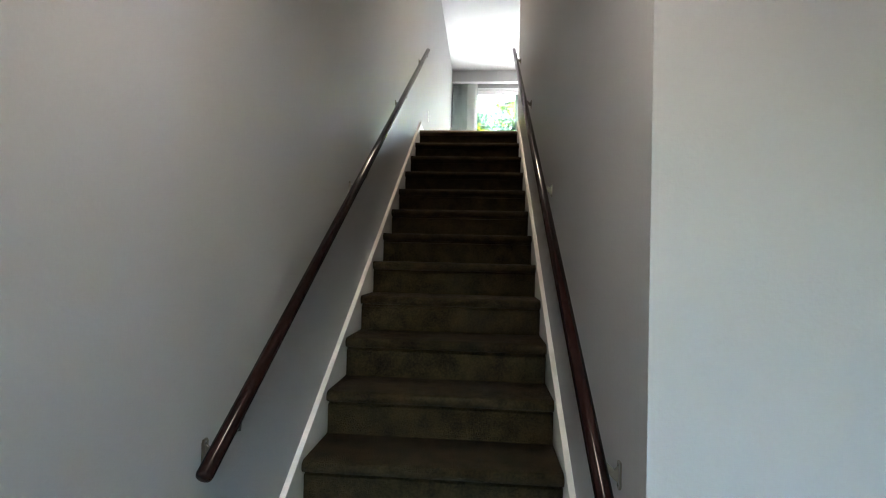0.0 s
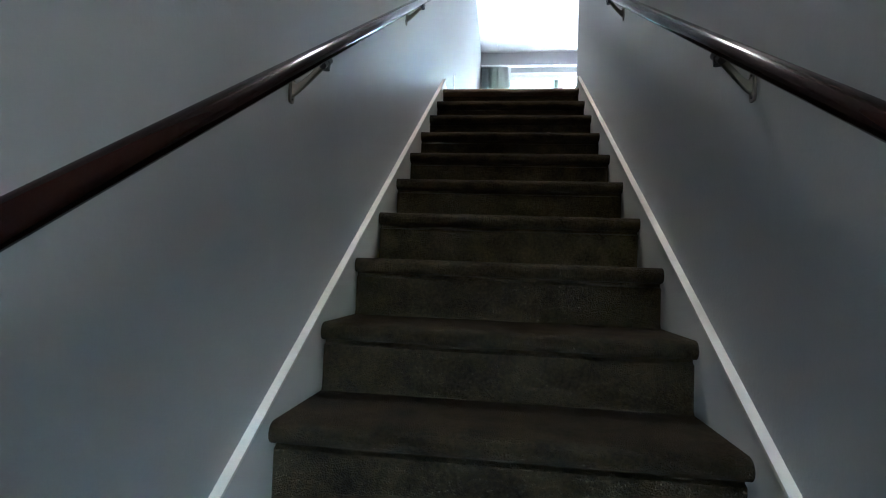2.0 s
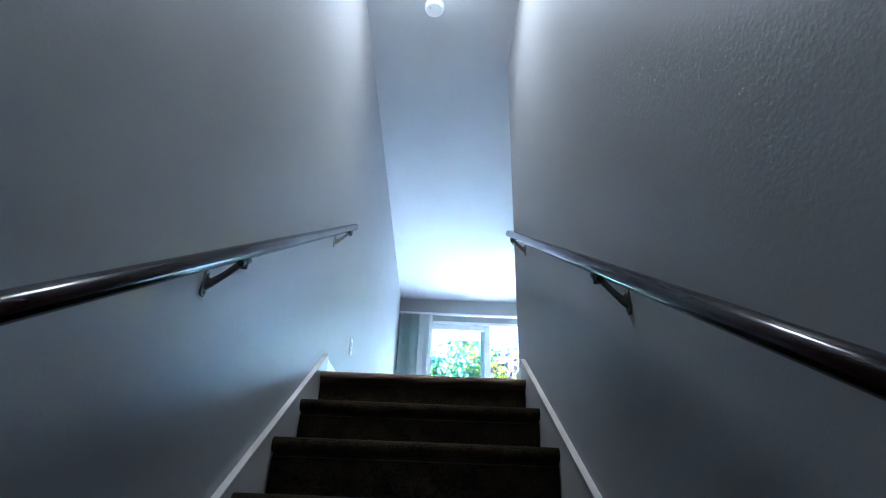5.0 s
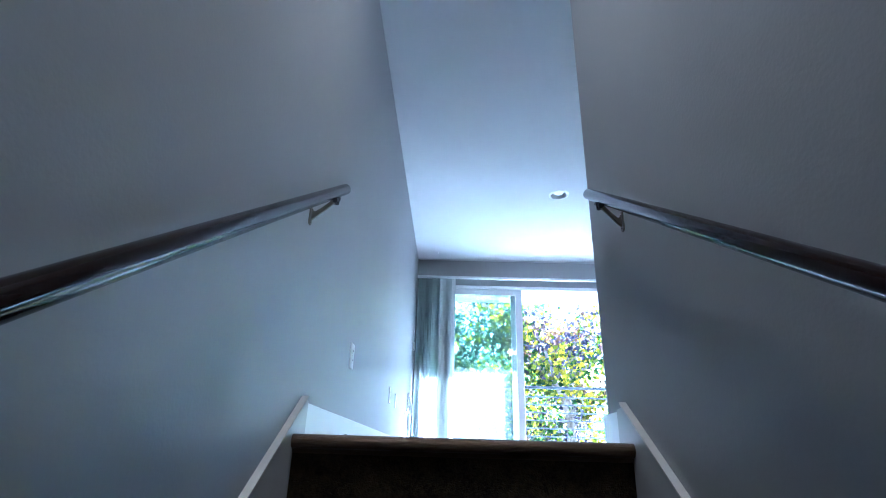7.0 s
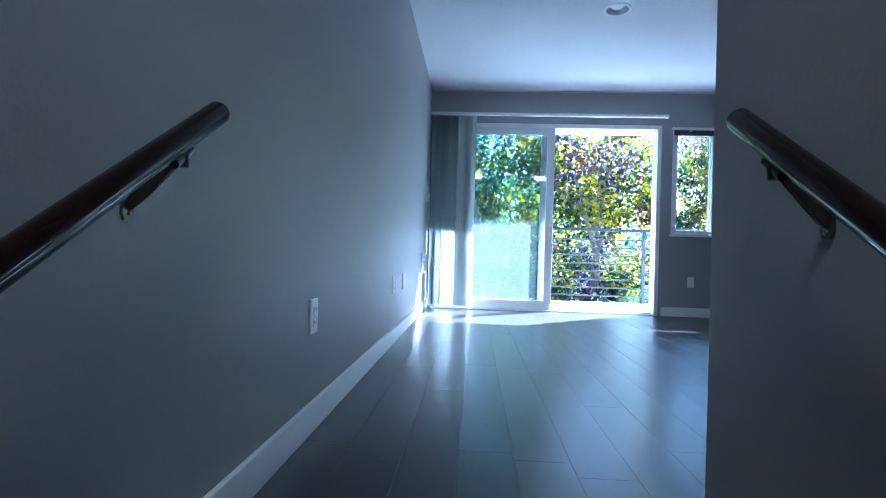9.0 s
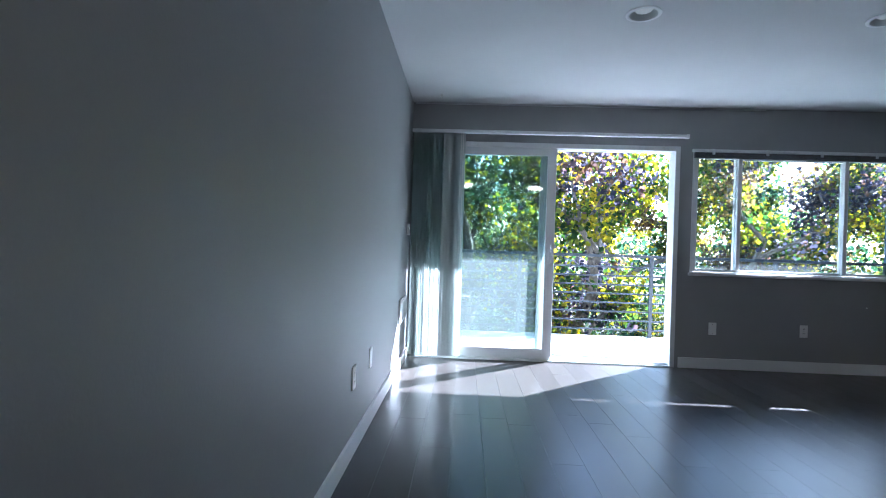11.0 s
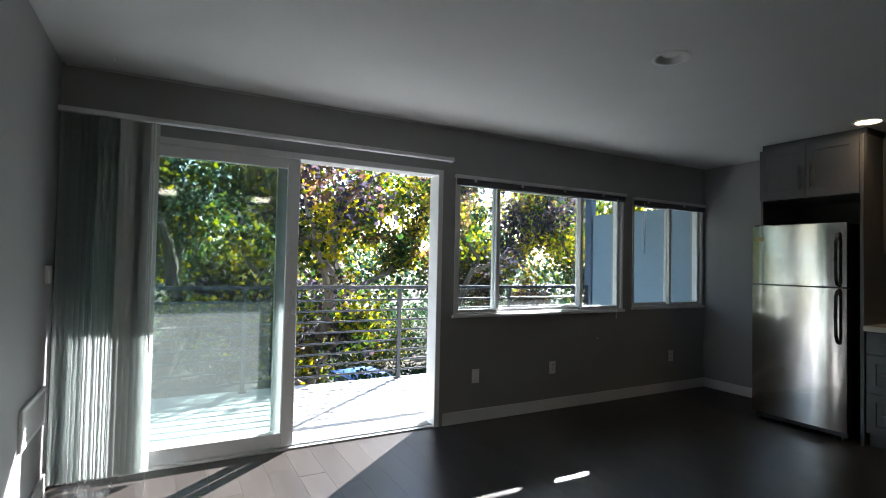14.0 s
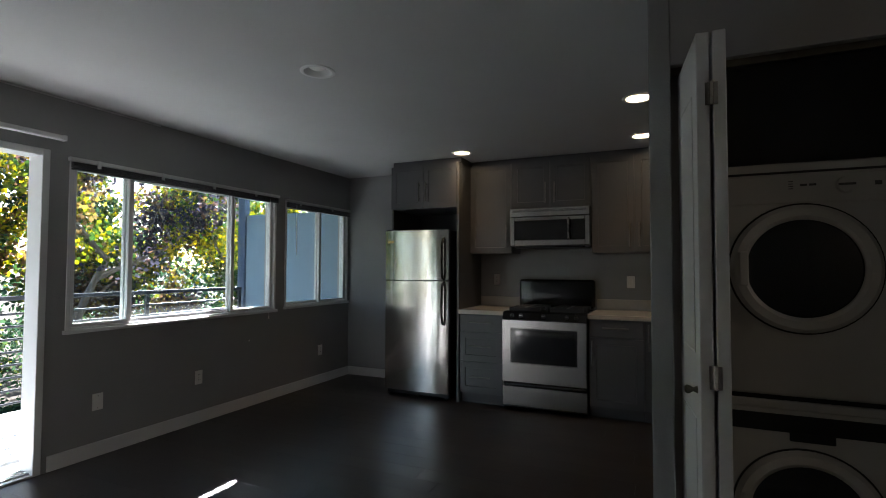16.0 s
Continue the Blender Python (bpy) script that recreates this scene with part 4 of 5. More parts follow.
# base cabinets and worktops
c = cabinet("base_cabinet", 5.25, 2.645, 3.085, 0.10, 0.868, "grey base cabinet with three drawers", "base cabinets")
for z0, z1 in ((0.70, 0.862), (0.412, 0.692), (0.108, 0.404)):
    d = shaker("drawer", 5.25, 2.649, 3.081, z0, z1, c) if z1 - z0 > 0.2 else slab("drawer", 5.25, 2.649, 3.081, z0, z1, c)
    zc = (z0 + z1) / 2 + 0.01
    pull((5.25, 2.755, zc), (5.25, 2.975, zc), OUTX, d)
part("toe_kick", box(5.31, 5.33, 2.645, 3.085, 0, 0.10), M_CABIN, c)
c = cabinet("base_cabinet", 5.25, 1.39, 1.846, 0.10, 0.868, "grey base cabinet with one drawer over a door", "base cabinets")
d = slab("drawer", 5.25, 1.394, 1.842, 0.715, 0.862, c)
pull((5.25, 1.51, 0.795), (5.25, 1.73, 0.795), OUTX, d)
d = shaker("door", 5.25, 1.394, 1.842, 0.108, 0.707, c)
pull((5.25, 1.815, 0.46), (5.25, 1.815, 0.68), OUTX, d)
part("toe_kick", box(5.31, 5.33, 1.39, 1.846, 0, 0.10), M_CABIN, c)
c = cabinet("base_cabinet", 5.25, 0.60, 1.388, 0.10, 0.868, "grey sink base cabinet with tall doors", "base cabinets")
d = shaker("door", 5.25, 0.997, 1.384, 0.108, 0.862, c)
pull((5.25, 1.35, 0.62), (5.25, 1.35, 0.84), OUTX, d)
d = shaker("door", 5.25, 0.604, 0.991, 0.108, 0.862, c)
pull((5.25, 0.64, 0.62), (5.25, 0.64, 0.84), OUTX, d)
part("toe_kick", box(5.31, 5.33, 0.60, 1.388, 0, 0.10), M_CABIN, c)
w = thing("worktop", (5.56, 2.87, 0.87), "short pale stone worktop with a low backsplash", "worktop", "worktops")
part("slab", box(5.225, EAST - 0.001, 2.636, 3.090, 0.870, 0.910, 0.003), M_COUNTER, w)
part("backsplash", box(EAST - 0.021, EAST - 0.001, 2.636, 3.090, 0.911, 1.012, 0.002), M_COUNTER, w)
w = thing("worktop", (5.56, 1.3, 0.87), "long pale stone worktop with a low backsplash", "worktop", "worktops")
part("slab", box(5.225, EAST - 0.001, 0.60, 1.852, 0.870, 0.910, 0.003), M_COUNTER, w)
part("backsplash", box(EAST - 0.021, EAST - 0.001, 0.60, 1.852, 0.911, 1.012, 0.002), M_COUNTER, w)

# range
rg = thing("gas_range", (5.54, 2.24, 0), "stainless steel gas range with a black cooktop and backguard", "range")
RY0, RY1 = 1.858, 2.628
part("body", box(5.235, 5.88, RY0 + 0.003, RY1 - 0.003, 0.03, 0.895), M_BLACK, rg)
bm = box(FX, FX + 0.034, RY0, RY1, 0.265, 0.832)
f = min(bm.faces, key=lambda q: q.calc_center_median().x)
bmesh.ops.inset_region(bm, faces=[f], thickness=0.075, use_even_offset=True)
for v_ in f.verts:
    v_.co.z = 0.765 if v_.co.z > 0.5 else 0.435
bmesh.ops.inset_region(bm, faces=[f], thickness=0.004, depth=-0.006)
od = part("oven_door", bm, M_STEEL2, rg, "brushed steel oven door")
part("window", box(FX + 0.0035, FX + 0.012, RY0 + 0.082, RY1 - 0.082, 0.442, 0.758), M_BLACK, od, "black window border")
part("inner_glass", box(FX + 0.0015, FX + 0.0033, RY0 + 0.115, RY1 - 0.125, 0.475, 0.735), M_DGLASS, od, "dark reflective glass")
part("handle_recess", box(FX + 0.004, FX + 0.04, RY0 + 0.01, RY1 - 0.01, 0.835, 0.848), M_BLKPL, rg)
part("drawer", box(FX + 0.002, FX + 0.034, RY0, RY1, 0.045, 0.222, 0.003), M_STEEL2, rg, "brushed steel storage drawer")
part("drawer_handle", tube([(FX + 0.01, RY0 + 0.02, 0.245), (FX - 0.012, RY0 + 0.05, 0.243), (FX - 0.012, RY1 - 0.05, 0.243), (FX + 0.01, RY1 - 0.02, 0.245)], 0.016, 10), M_BLACK, rg, "black bar handle", True)
part("control_panel", prism([(FX - 0.012, 0.84), (FX + 0.02, 0.905), (FX + 0.06, 0.905), (FX + 0.06, 0.84)], "y", RY0, RY1), M_BLACK, rg, "sloping black knob panel")
for yy in (1.945, 2.03, 2.24, 2.45, 2.535):
    kn = part("knob", lathe([(0, 0), (0.019, 0.0), (0.017, 0.018), (0.014, 0.022), (0, 0.022)], pose(FX + 0.003, yy, 0.874, 0, -64, 0), 16), M_BLKPL, rg, "", True)
    part("pointer", box(FX - 0.023, FX - 0.019, yy - 0.012, yy + 0.012, 0.880, 0.886), M_CHROME, kn)
part("cooktop", box(5.25, 5.78, RY0, RY1, 0.895, 0.915, 0.006, 2), M_BLACK, rg, "glossy black cooktop")
for gy in (RY0 + 0.19, RY1 - 0.19):
    for gx in (5.40, 5.64):
        gr = part("burner", lathe([(0, 0.0), (0.05, 0), (0.045, 0.012), (0.03, 0.016), (0, 0.017)], pose(gx, gy, 0.915), 16), M_BLKPL, rg, "", True)
        bm = bmesh.new()
        for dx, dy in ((0.105, 0.0), (0.0, 0.14)):
            box(gx - max(dx, 0.005), gx + max(dx, 0.005), gy - max(dy, 0.005), gy + max(dy, 0.005), 0.937, 0.949, 0.002, bm=bm)
        box(gx - 0.11, gx - 0.10, gy - 0.15, gy + 0.15, 0.915, 0.948, 0.002, bm=bm)
        box(gx + 0.10, gx + 0.11, gy - 0.15, gy + 0.15, 0.915, 0.948, 0.002, bm=bm)
        part("grate", bm, M_BLKPL, gr, "black cast grate")
part("backguard", box(5.775, 5.875, RY0 + 0.003, RY1 - 0.003, 0.915, 1.205, 0.03, 4), M_BLACK, rg, "tall rounded black backguard", True)
part("display", box(5.772, 5.776, RY0 + 0.28, RY1 - 0.28, 1.06, 1.14), M_DGLASS, rg)

# ---- laundry ----
DXF = 2.85


def front_loader(name, z0, z1, zc, label, dryer):
    o = thing(name, (3.15, 0.717, z0), label, "washing machine" if not dryer else "dryer")
    part("body", box(DXF, 3.5, 0.374, 1.06, z0, z1, 0.012, 3), M_WHITE, o, "", True)
    d = pose(DXF, 0.717, zc, 0, -90, 0)
    rg_ = part("door_ring", lathe([(0.236, 0.0), (0.236, 0.012), (0.222, 0.028), (0.195, 0.030), (0.182, 0.020), (0.180, 0.0)], d, 56), M_WHITE, o, "pale raised door ring", True)
    part("groove", lathe([(0.243, -0.001), (0.243, 0.002), (0.236, 0.002)], d, 56), M_SLOT, o)
    part("door_glass", lathe([(0.181, 0.010), (0.15, 0.016), (0.08, 0.022), (0.0, 0.024)], d, 48), M_BLACK, o, "black door glass", True)
    part("latch", box(DXF - 0.034, DXF - 0.008, 0.893, 0.925, zc - 0.065, zc + 0.065, 0.004), M_WHITE, rg_)
    if dryer:
        part("top_lip", box(DXF - 0.006, DXF + 0.01, 0.376, 1.058, z1 - 0.042, z1 - 0.034), M_SLOT, o)
        cp = part("control_panel", box(DXF - 0.005, DXF, 0.40, 1.04, z1 - 0.155, z1 - 0.05, 0.003), M_WHITE, o, "pale control strip with dark markings")
        for i in range(4):
            part("mark", box(DXF - 0.0062, DXF - 0.005, 0.742, 0.757, z1 - 0.075 - i * 0.009, z1 - 0.072 - i * 0.009), M_DISPLAY, cp)
        for yy in (0.71, 0.682):
            part("mark", box(DXF - 0.0062, DXF - 0.005, yy - 0.011, yy + 0.011, z1 - 0.092, z1 - 0.084), M_DISPLAY, cp)
        kb = part("knob", lathe([(0, 0), (0.03, 0.0), (0.027, 0.02), (0, 0.022)], pose(DXF - 0.005, 0.585, z1 - 0.095, 0, -90, 0), 24), M_WHITE, cp, "", True)
        part("pointer", box(DXF - 0.031, DXF - 0.026, 0.560, 0.61, z1 - 0.099, z1 - 0.091), M_DISPLAY, kb)
        part("mark", box(DXF - 0.0062, DXF - 0.005, 0.48, 0.50, z1 - 0.10, z1 - 0.085), M_DISPLAY, cp)
    else:
        part("control_panel", box(DXF - 0.004, DXF, 0.376, 1.058, z1 - 0.085, z1 - 0.02, 0.002), M_BLKPL, o, "dark control strip")
        part("display", box(DXF - 0.006, DXF, 0.63, 0.77, z1 - 0.115, z1 - 0.083, 0.003), M_BLKPL, o)


front_loader("washer", 0.0, 0.80, 0.42, "white front-loading washer with a black control strip under the dryer", False)
kit = thing("stacking_kit", (3.15, 0.717, 0.80), "dark shelf between the stacked washer and dryer", "bracket")
part("tray", box(DXF + 0.02, 3.5, 0.378, 1.056, 0.80, 0.846), M_BLKPL, kit)
part("lip", box(DXF - 0.004, DXF + 0.019, 0.378, 1.056, 0.80, 0.828, 0.003), M_WHITE, kit)
front_loader("dryer", 0.846, 1.718, 1.32, "white front-loading dryer stacked on the washer", True)

bf = thing("bifold_door", (2.45, 1.06, 0.02), "white panelled bifold closet door folded open", "door")


def leaf(name, p0, p1, th, face):
    """One panelled leaf between two plan points."""
    p0, p1 = Vector((*p0, 0)), Vector((*p1, 0))
    L_ = (p1 - p0).length
    bm = box(0, L_, -th / 2, th / 2, 0.02, 2.03, 0.002)
    for z0, z1 in ((0.22, 0.86), (1.06, 1.86)):
        for s in (-1, 1):
            b2 = box(0.075, L_ - 0.075, s * th / 2 - 0.002, s * th / 2 + 0.002, z0, z1, bm=bm)
            fs = [q for q in bm.faces if abs(q.calc_center_median().y - s * (th / 2 + 0.002)) < 1e-4 and abs(q.calc_center_median().z - (z0 + z1) / 2) < 0.01]
            bmesh.ops.inset_region(bm, faces=fs, thickness=0.025, depth=-0.007)
    a = math.degrees(math.atan2((p1 - p0).y, (p1 - p0).x))
    bmesh.ops.transform(bm, matrix=pose(p0.x, p0.y, 0, 0, 0, a), verts=bm.verts)
    return part(name, bm, M_TRIM, bf)


l1 = leaf("leaf", (2.285, 1.074), (2.665, 1.118), 0.036, 1)
l2 = leaf("leaf", (2.283, 1.030), (2.66, 1.025), 0.036, -1)
for z in (0.3, 1.0, 1.84):
    bm = rod((2.277, 1.052, z - 0.035), (2.277, 1.052, z + 0.035), 0.006, 0.006, 8)
    box(2.281, 2.284, 1.035, 1.069, z - 0.034, z + 0.034, bm=bm)
    part("hinge", bm, M_CHROME, l1, "small metal hinge")
part("knob", lathe([(0, 0), (0.012, 0.0), (0.010, 0.004), (0.006, 0.012), (0.012, 0.022), (0.014, 0.03), (0.009, 0.036), (0, 0.037)], pose(2.34, 1.098, 0.95, -90, 0, 6), 16), M_BRACKET, l1, "round metal knob", True)
for moved, dy in ((bf, 0.015), (bpy.data.objects["washer"], 0.02), (bpy.data.objects["dryer"], 0.02), (kit, 0.02)):
    moved.location.y += dy
trk = thing("door_track", (CX + 0.05, 0.72, 2.05), "thin metal track at the top of the closet opening", "track")
part("channel", box(CX + 0.03, CX + 0.06, 0.302, 1.173, 2.035, 2.0595), M_BRACKET, trk)

# ---- outdoors ----
GZ = -3.2
setting("ground", box(-400, 400, -400, 600, GZ - 0.3, GZ), M_GROUND, "bare soil and leaf litter below the balcony", "ground")
setting("road", box(-60, 60, 13.5, 20.5, GZ, GZ + 0.012), M_ASPHALT, "dark asphalt parking lane", "road")
setting("kerb", box(-60, 60, 13.3, 13.5, GZ, GZ + 0.14, 0.02, 2), M_CONC, "pale concrete kerb", "kerb")


def car(x, y, yaw):
    o = thing("car", (x, y, GZ + 0.012), "blue parked car under the trees", "car")
    m = pose(x, y, GZ + 0.012, 0, 0, yaw)
    prof = [(-2.1, 0.25), (-2.15, 0.55), (-2.05, 0.80), (-1.2, 0.95), (-0.55, 1.40), (0.75, 1.42), (1.45, 1.0), (2.05, 0.85), (2.12, 0.5), (2.0, 0.25)]
    bm = prism(prof, "y", -0.85, 0.85)
    bmesh.ops.bevel(bm, geom=list(bm.edges), offset=0.06, segments=2, affect="EDGES")
    bmesh.ops.transform(bm, matrix=m, verts=bm.verts)
    part("body", bm, M_CARPAINT, o, "", True)
    for s in (-1, 1):
        bm = prism([(-1.0, 0.98), (-0.5, 1.32), (0.7, 1.34), (1.2, 1.0)], "y", s * 0.85 - 0.012, s * 0.85 + 0.012)
        bmesh.ops.transform(bm, matrix=m, verts=bm.verts)
        part("side_window", bm, M_DGLASS, o)
        for wx in (-1.35, 1.3):
            bm = lathe([(0.0, -0.1), (0.30, -0.1), (0.32, -0.06), (0.32, 0.06), (0.30, 0.1), (0, 0.1)], m @ pose(wx, s * 0.79, 0.32, 90), 24)
            wh = part("wheel", bm, M_TYRE, o, "", True)
            bm = lathe([(0.0, 0.0), (0.2, 0.0), (0.2, 0.012), (0.0, 0.02)], m @ pose(wx, s * 0.89, 0.32, -90 * s), 18)
            part("rim", bm, M_CHROME, wh)
    for xx, sl in ((-0.885, 1), (1.12, -1)):
        bm = box(-0.40, 0.40, -0.70, 0.70, -0.01, 0.01)
        ang = -34 if sl > 0 else 31
        bmesh.ops.transform(bm, matrix=m @ pose(xx, 0, 1.19, 0, ang, 0), verts=bm.verts)
        part("windscreen", bm, M_DGLASS, o)


car(5.3, 14.65, 8)


def tree(x, y, h, spread, seed, leafmats, n, label, trunk_r=0.16, base=GZ, crown0=0.30, lsize=0.11, lean=0.0):
    """A trunk with forking limbs and a crown of many small leaves set in clumps along the twigs."""
    rr = random.Random(seed)
    o = thing("tree", (x, y, base), label, "tree", "trees beyond the balcony")
    bm = bmesh.new()
    tips = []

    def limb(p, d, ln, r, depth):
        pts = [p]
        q = p.copy()
        dd = d.copy()
        for i in range(4):
            dd = (dd + Vector((rr.uniform(-.22, .22), rr.uniform(-.22, .22), rr.uniform(-.08, .16)))).normalized()
            q = q + dd * ln / 4
            pts.append(q.copy())
        for i in range(4):
            rod(pts[i], pts[i + 1], r * (1 - 0.13 * i), r * (1 - 0.13 * (i + 1)), 8 if depth < 2 else 5, bm)
        if depth >= 2:
            tips.extend(pts[1:])
        if depth < 4:
            for j in range(3 if depth < 3 else 2):
                a = rr.uniform(0, math.tau)
                side = Vector((math.cos(a), math.sin(a), rr.uniform(-0.1, 0.75)))
                nd = (dd * 0.55 + side * (0.75 if depth else 0.85)).normalized()
                limb(pts[rr.choice((2, 3, 4))], nd, ln * rr.uniform(0.58, 0.8), r * 0.55, depth + 1)
    limb(Vector((x, y, base)), Vector((lean, 0, 1)).normalized(), h * crown0 * 1.25, trunk_r, 0)
    zmax = max(p.z for p in tips)
    f = h / max(0.1, (zmax - base))
    rad = sorted(math.hypot(p.x - x, p.y - y) for p in tips)[int(len(tips) * 0.92)]
    g = spread / max(0.1, rad)
    for v in bm.verts:
        hz = (v.co.z - base) * f
        k = min(1.0, max(0.0, hz / (h * 0.35)))
        gg = 1 + (g - 1) * k
        v.co = Vector((x + (v.co.x - x) * gg, y + (v.co.y - y) * gg, base + hz))
    part("trunk", bm, M_BARK, o, "grey-brown trunk with forking limbs", True)
    tips = [Vector((x + (p.x - x) * g, y + (p.y - y) * g, base + (p.z - base) * f)) for p in tips]
    per = n // len(leafmats)
    shape = np.array([(0, -0.5), (0.36, -0.28), (0.5, 0.12), (0.22, 0.2), (0, 0.6), (-0.22, 0.2), (-0.5, 0.12), (-0.36, -0.28)])
    for mi, lm in enumerate(leafmats):
        rng = np.random.default_rng(seed * 7 + mi)
        own = [p for p in tips if (hash((round(p.x * 1.2), round(p.y * 1.2), round(p.z * 1.2))) % len(leafmats)) == mi] or tips
        c = np.array([tuple(p) for p in own])[rng.integers(0, len(own), per)]
        c = c + rng.normal(0, 0.23, (per, 3)) * np.array([1.1, 1.1, 0.8])
        a = rng.normal(size=(per, 3))
        a /= np.linalg.norm(a, axis=1)[:, None]
        b = np.cross(a, rng.normal(size=(per, 3)))
        b /= np.linalg.norm(b, axis=1)[:, None]
        s = lsize * rng.uniform(0.6, 1.3, per)
        k = len(shape)
        co = c[:, None, :] + s[:, None, None] * (shape[None, :, 0, None] * a[:, None, :] + shape[None, :, 1, None] * b[:, None, :])
        me = bpy.data.meshes.new("crown")
        me.from_pydata(co.reshape(-1, 3).tolist(), [], np.arange(per * k).reshape(per, k).tolist())
        me.materials.append(lm)
        ob = new("crown", me)
        ob.parent = o
        ob.matrix_parent_inverse = Matrix.Translation(-o.location)
        tagged(ob, "uneven crown of many small leaves", "", "", "stuff")


tree(3.8, 11.0, 7.0, 3.0, 3, [M_LEAF_Y, M_LEAF_P, M_LEAF_Y], 13500, "broadleaf tree with yellow-green and plum leaves beyond the balcony", 0.2, lsize=0.105)
tree(0.6, 13.0, 7.4, 3.2, 8, [M_LEAF_G, M_LEAF_G, M_LEAF_G, M_LEAF_Y], 26000, "dark green tree with a dense crown beyond the balcony", 0.18, lsize=0.09)
tree(8.6, 14.6, 7.7, 3.2, 12, [M_LEAF_R, M_LEAF_P, M_LEAF_Y], 14000, "tree with russet and plum autumn leaves near the parking lane", 0.16, lsize=0.105)
tree(12.2, 13.4, 7.3, 3.1, 21, [M_LEAF_Y, M_LEAF_G, M_LEAF_Y], 14000, "yellow-green tree beside the parking lane", 0.16, lsize=0.09)
tree(-3.2, 12.2, 7.6, 3.2, 33, [M_LEAF_G, M_LEAF_Y], 16000, "tall green tree beyond the end of the balcony", 0.18, lsize=0.1)
tree(5.6, 22.0, 9.6, 4.6, 41, [M_LEAF_Y, M_LEAF_R], 16000, "yellowing tree across the parking lane", 0.2, lsize=0.15)
tree(12.5, 21.0, 9.4, 4.6, 52, [M_LEAF_G, M_LEAF_Y], 16000, "green tree across the parking lane", 0.2, lsize=0.15)
tree(-2.0, 23.0, 8.4, 4.2, 63, [M_LEAF_G, M_LEAF_Y], 14000, "green tree far across the parking lane", 0.2, lsize=0.15)
tree(19.0, 19.0, 8.8, 4.4, 71, [M_LEAF_Y, M_LEAF_R], 15000, "mixed autumn tree far along the parking lane", 0.2, lsize=0.15)
tree(26.0, 20.0, 9.0, 4.8, 77, [M_LEAF_G, M_LEAF_Y], 13000, "green tree at the far end of the lane", 0.2, lsize=0.2)


def shrub(x, y, r, h, seed, lm, n):
    rng = np.random.default_rng(seed)
    o = thing("shrub", (x, y, GZ), "low leafy shrub at the edge of the soil", "shrub", "shrubs below the balcony")
    bm = bmesh.new()
    for i in range(7):
        a = i * 0.9
        rod((x, y, GZ), (x + math.cos(a) * r * 0.6, y + math.sin(a) * r * 0.6, GZ + h * 0.8), 0.02, 0.008, 5, bm)
    part("stems", bm, M_BARK, o)
    c = rng.normal(size=(n, 3))
    c /= np.linalg.norm(c, axis=1)[:, None]
    c *= rng.uniform(0.55, 1.0, n)[:, None] * (1 + 0.25 * np.sin(c[:, :1] * 7 + seed) * np.cos(c[:, 1:2] * 6))
    c = c * np.array([r, r, h * 0.5]) + np.array([x, y, GZ + h * 0.5])
    c[:, 2] = np.maximum(c[:, 2], GZ + 0.03)
    a = rng.normal(size=(n, 3))
    a /= np.linalg.norm(a, axis=1)[:, None]
    b = np.cross(a, rng.normal(size=(n, 3)))
    b /= np.linalg.norm(b, axis=1)[:, None]
    s = 0.12 * rng.uniform(0.6, 1.3, n)
    shape = np.array([(0, -0.5), (0.35, 0), (0, 0.6), (-0.35, 0)])
    co = c[:, None, :] + s[:, None, None] * (shape[None, :, 0, None] * a[:, None, :] + shape[None, :, 1, None] * b[:, None, :])
    me = bpy.data.meshes.new("foliage")
    me.from_pydata(co.reshape(-1, 3).tolist(), [], np.arange(n * 4).reshape(n, 4).tolist())
    me.materials.append(lm)
    ob = new("foliage", me)
    ob.parent = o
    ob.matrix_parent_inverse = Matrix.Translation(-o.location)
    tagged(ob, "", "", "", "stuff")


for i, (x, y, r, h) in enumerate(((0.5, 10.6, 0.9, 1.3), (2.3, 12.2, 0.8, 1.1), (5.2, 11.6, 0.9, 1.3), (7.0, 10.8, 1.0, 1.5), (-1.6, 11.3, 1.0, 1.6), (9.2, 11.5, 1.0, 1.4),
                                  (2.6, 22.0, 1.5, 2.2), (8.6, 22.3, 1.6, 2.4), (15.5, 22.3, 1.6, 2.4), (-5.0, 22.3, 1.6, 2.4))):
    shrub(x, y, r, h, 100 + i, (M_LEAF_G, M_LEAF_Y)[i % 3 == 1], 2600)

# added row of dark foliage that stands in for the dark band beyond the lane
for i in range(12):
    shrub(-6.0 + i * 2.1, 20.9 + 0.5 * math.sin(i * 2.1), 1.5, 3.0 + 0.5 * math.sin(i * 1.7), 140 + i, M_LEAF_G, 2200)
for i, x in enumerate((-0.6, 3.0, 4.7, 6.3, 8.3, 10.4)):
    shrub(x, 12.6 + 0.3 * math.sin(i * 2.3), 0.95, 2.08 + 0.1 * math.sin(i * 1.9), 160 + i, M_LEAF_G, 2600)

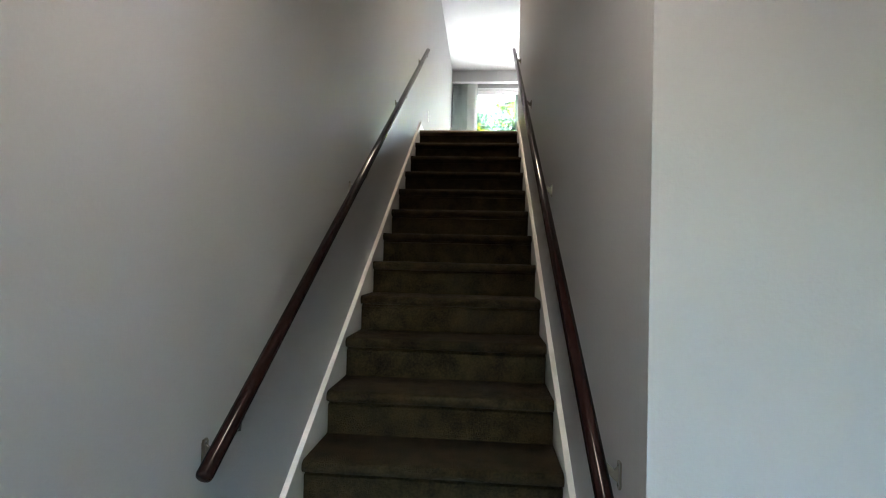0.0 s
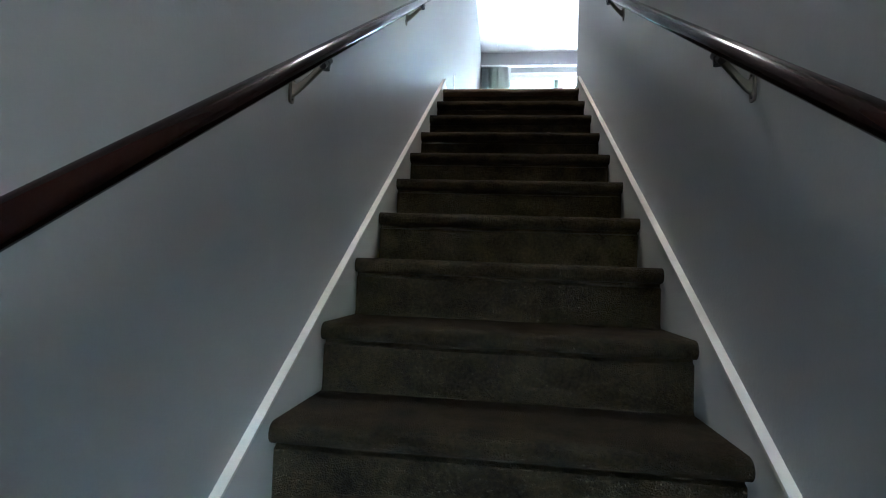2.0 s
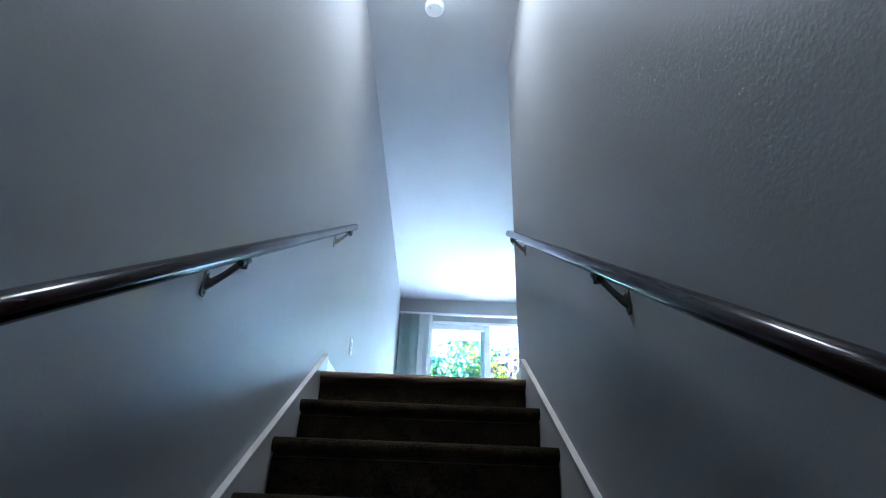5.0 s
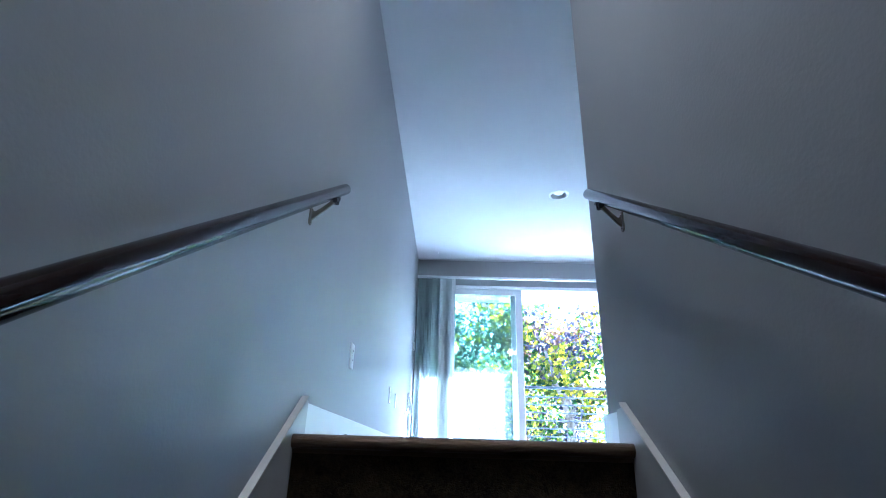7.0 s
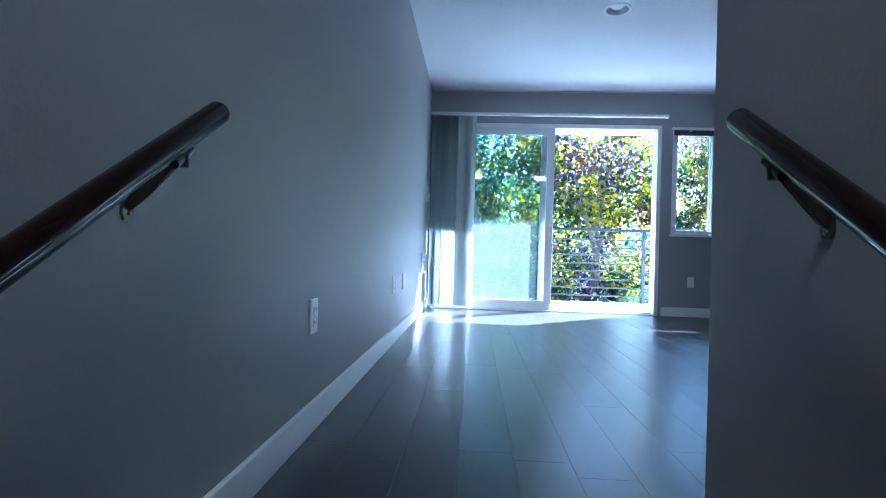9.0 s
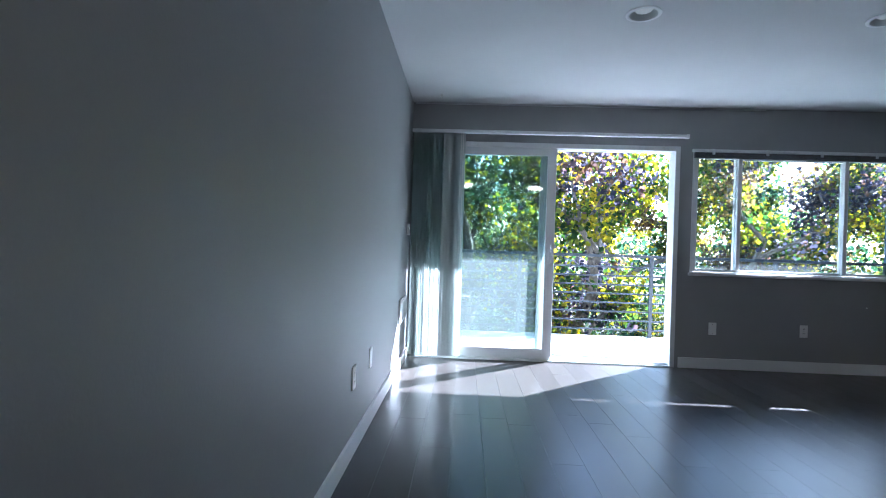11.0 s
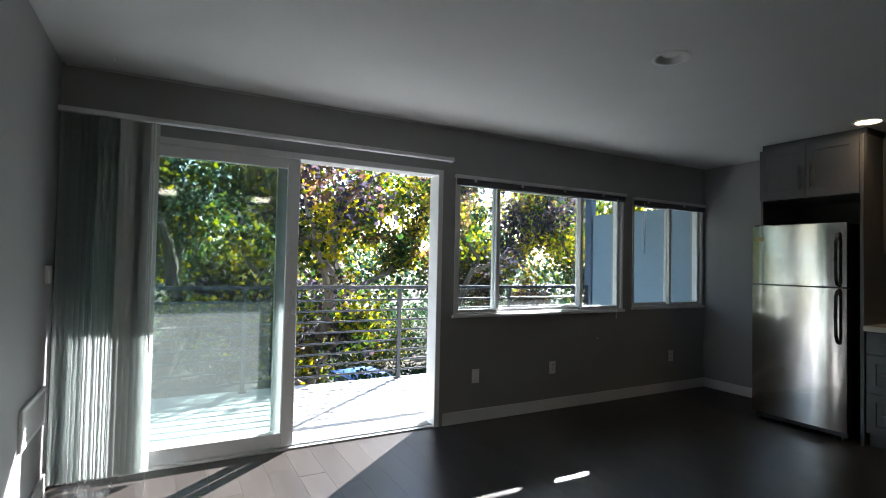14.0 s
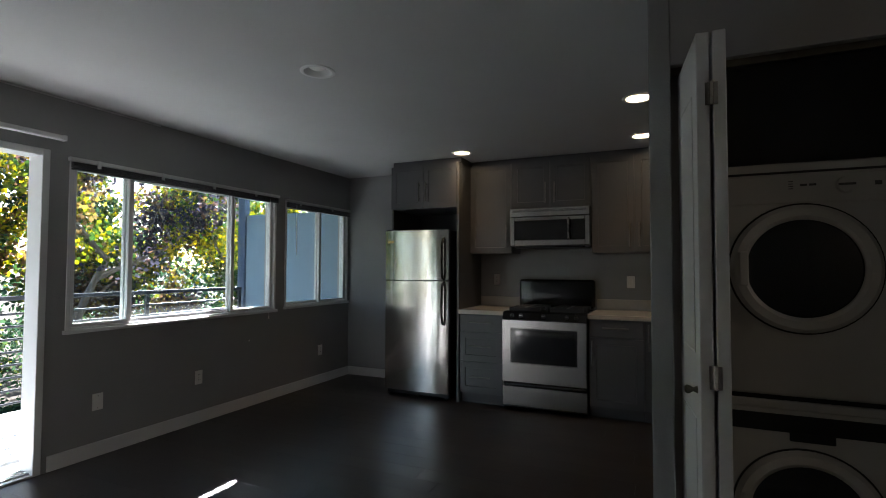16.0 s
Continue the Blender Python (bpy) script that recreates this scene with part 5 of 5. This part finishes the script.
# far belt of woods
rng = np.random.default_rng(5)
NW = 26000
wx = rng.uniform(-35, 60, NW)
wy = 27 + rng.uniform(0, 9, NW)
top = GZ + 6.6 + 1.3 * np.sin(wx * 0.45) + 0.9 * np.sin(wx * 1.13 + 2) + 0.5 * np.sin(wx * 2.9 + wy)
wz = GZ + (top - GZ) * rng.uniform(0, 1, NW) ** 0.75
cc = np.stack([wx, wy, wz], 1) + rng.normal(0, 0.15, (NW, 3))
aa = rng.normal(size=(NW, 3))
aa /= np.linalg.norm(aa, axis=1)[:, None]
bb = np.cross(aa, rng.normal(size=(NW, 3)))
bb /= np.linalg.norm(bb, axis=1)[:, None]
ss = 0.34 * rng.uniform(0.5, 1.3, NW)
fl = np.array([(0, -0.5), (0.4, -0.1), (0.25, 0.3), (0, 0.6), (-0.25, 0.3), (-0.4, -0.1)])
co = cc[:, None, :] + ss[:, None, None] * (fl[None, :, 0, None] * aa[:, None, :] + fl[None, :, 1, None] * bb[:, None, :])
me = bpy.data.meshes.new("far_woods")
me.from_pydata(co.reshape(-1, 3).tolist(), [], np.arange(NW * 6).reshape(NW, 6).tolist())
me.materials.append(M_LEAF_G)
tagged(new("far_woods", me), "belt of dark green woods far beyond the lane", "woods", "", "stuff")

# ---- floor planks ----
PW = 0.165
rp = random.Random(11)
floor = thing("floor", (3, 2, -0.012), "dark espresso wood plank floor with a satin sheen", "floor")
floor["kind"] = "structure"


def plank_mesh(w, l):
    bm = box(-w / 2 + 0.0006, w / 2 - 0.0006, -l / 2 + 0.0006, l / 2 - 0.0006, -0.012, 0.0)
    return mesh_of(bm, "plank", M_FLOOR)


PLANKS = {}
nx = int(math.ceil(EAST / PW))
for i in range(nx):
    xa, xb = i * PW, min((i + 1) * PW, EAST)
    lo = 0.10 if xa < XR + 0.12 else HALL_S
    if xa < XR + 0.12 < xb:
        lo = 0.30
    yy = lo - rp.uniform(0, 1.2)
    while yy < WALL_Y - 0.012:
        a, b = max(yy, lo), min(yy + 1.22, WALL_Y - 0.012)
        yy += 1.22
        if b - a < 0.02:
            continue
        key = (round(xb - xa, 3), round(b - a, 2))
        if key not in PLANKS:
            PLANKS[key] = plank_mesh(xb - xa, b - a)
        p = new("plank", PLANKS[key])
        p.parent = floor
        p.matrix_parent_inverse = Matrix.Translation(-floor.location)
        p.matrix_basis = pose((xa + xb) / 2, (a + b) / 2, 0)
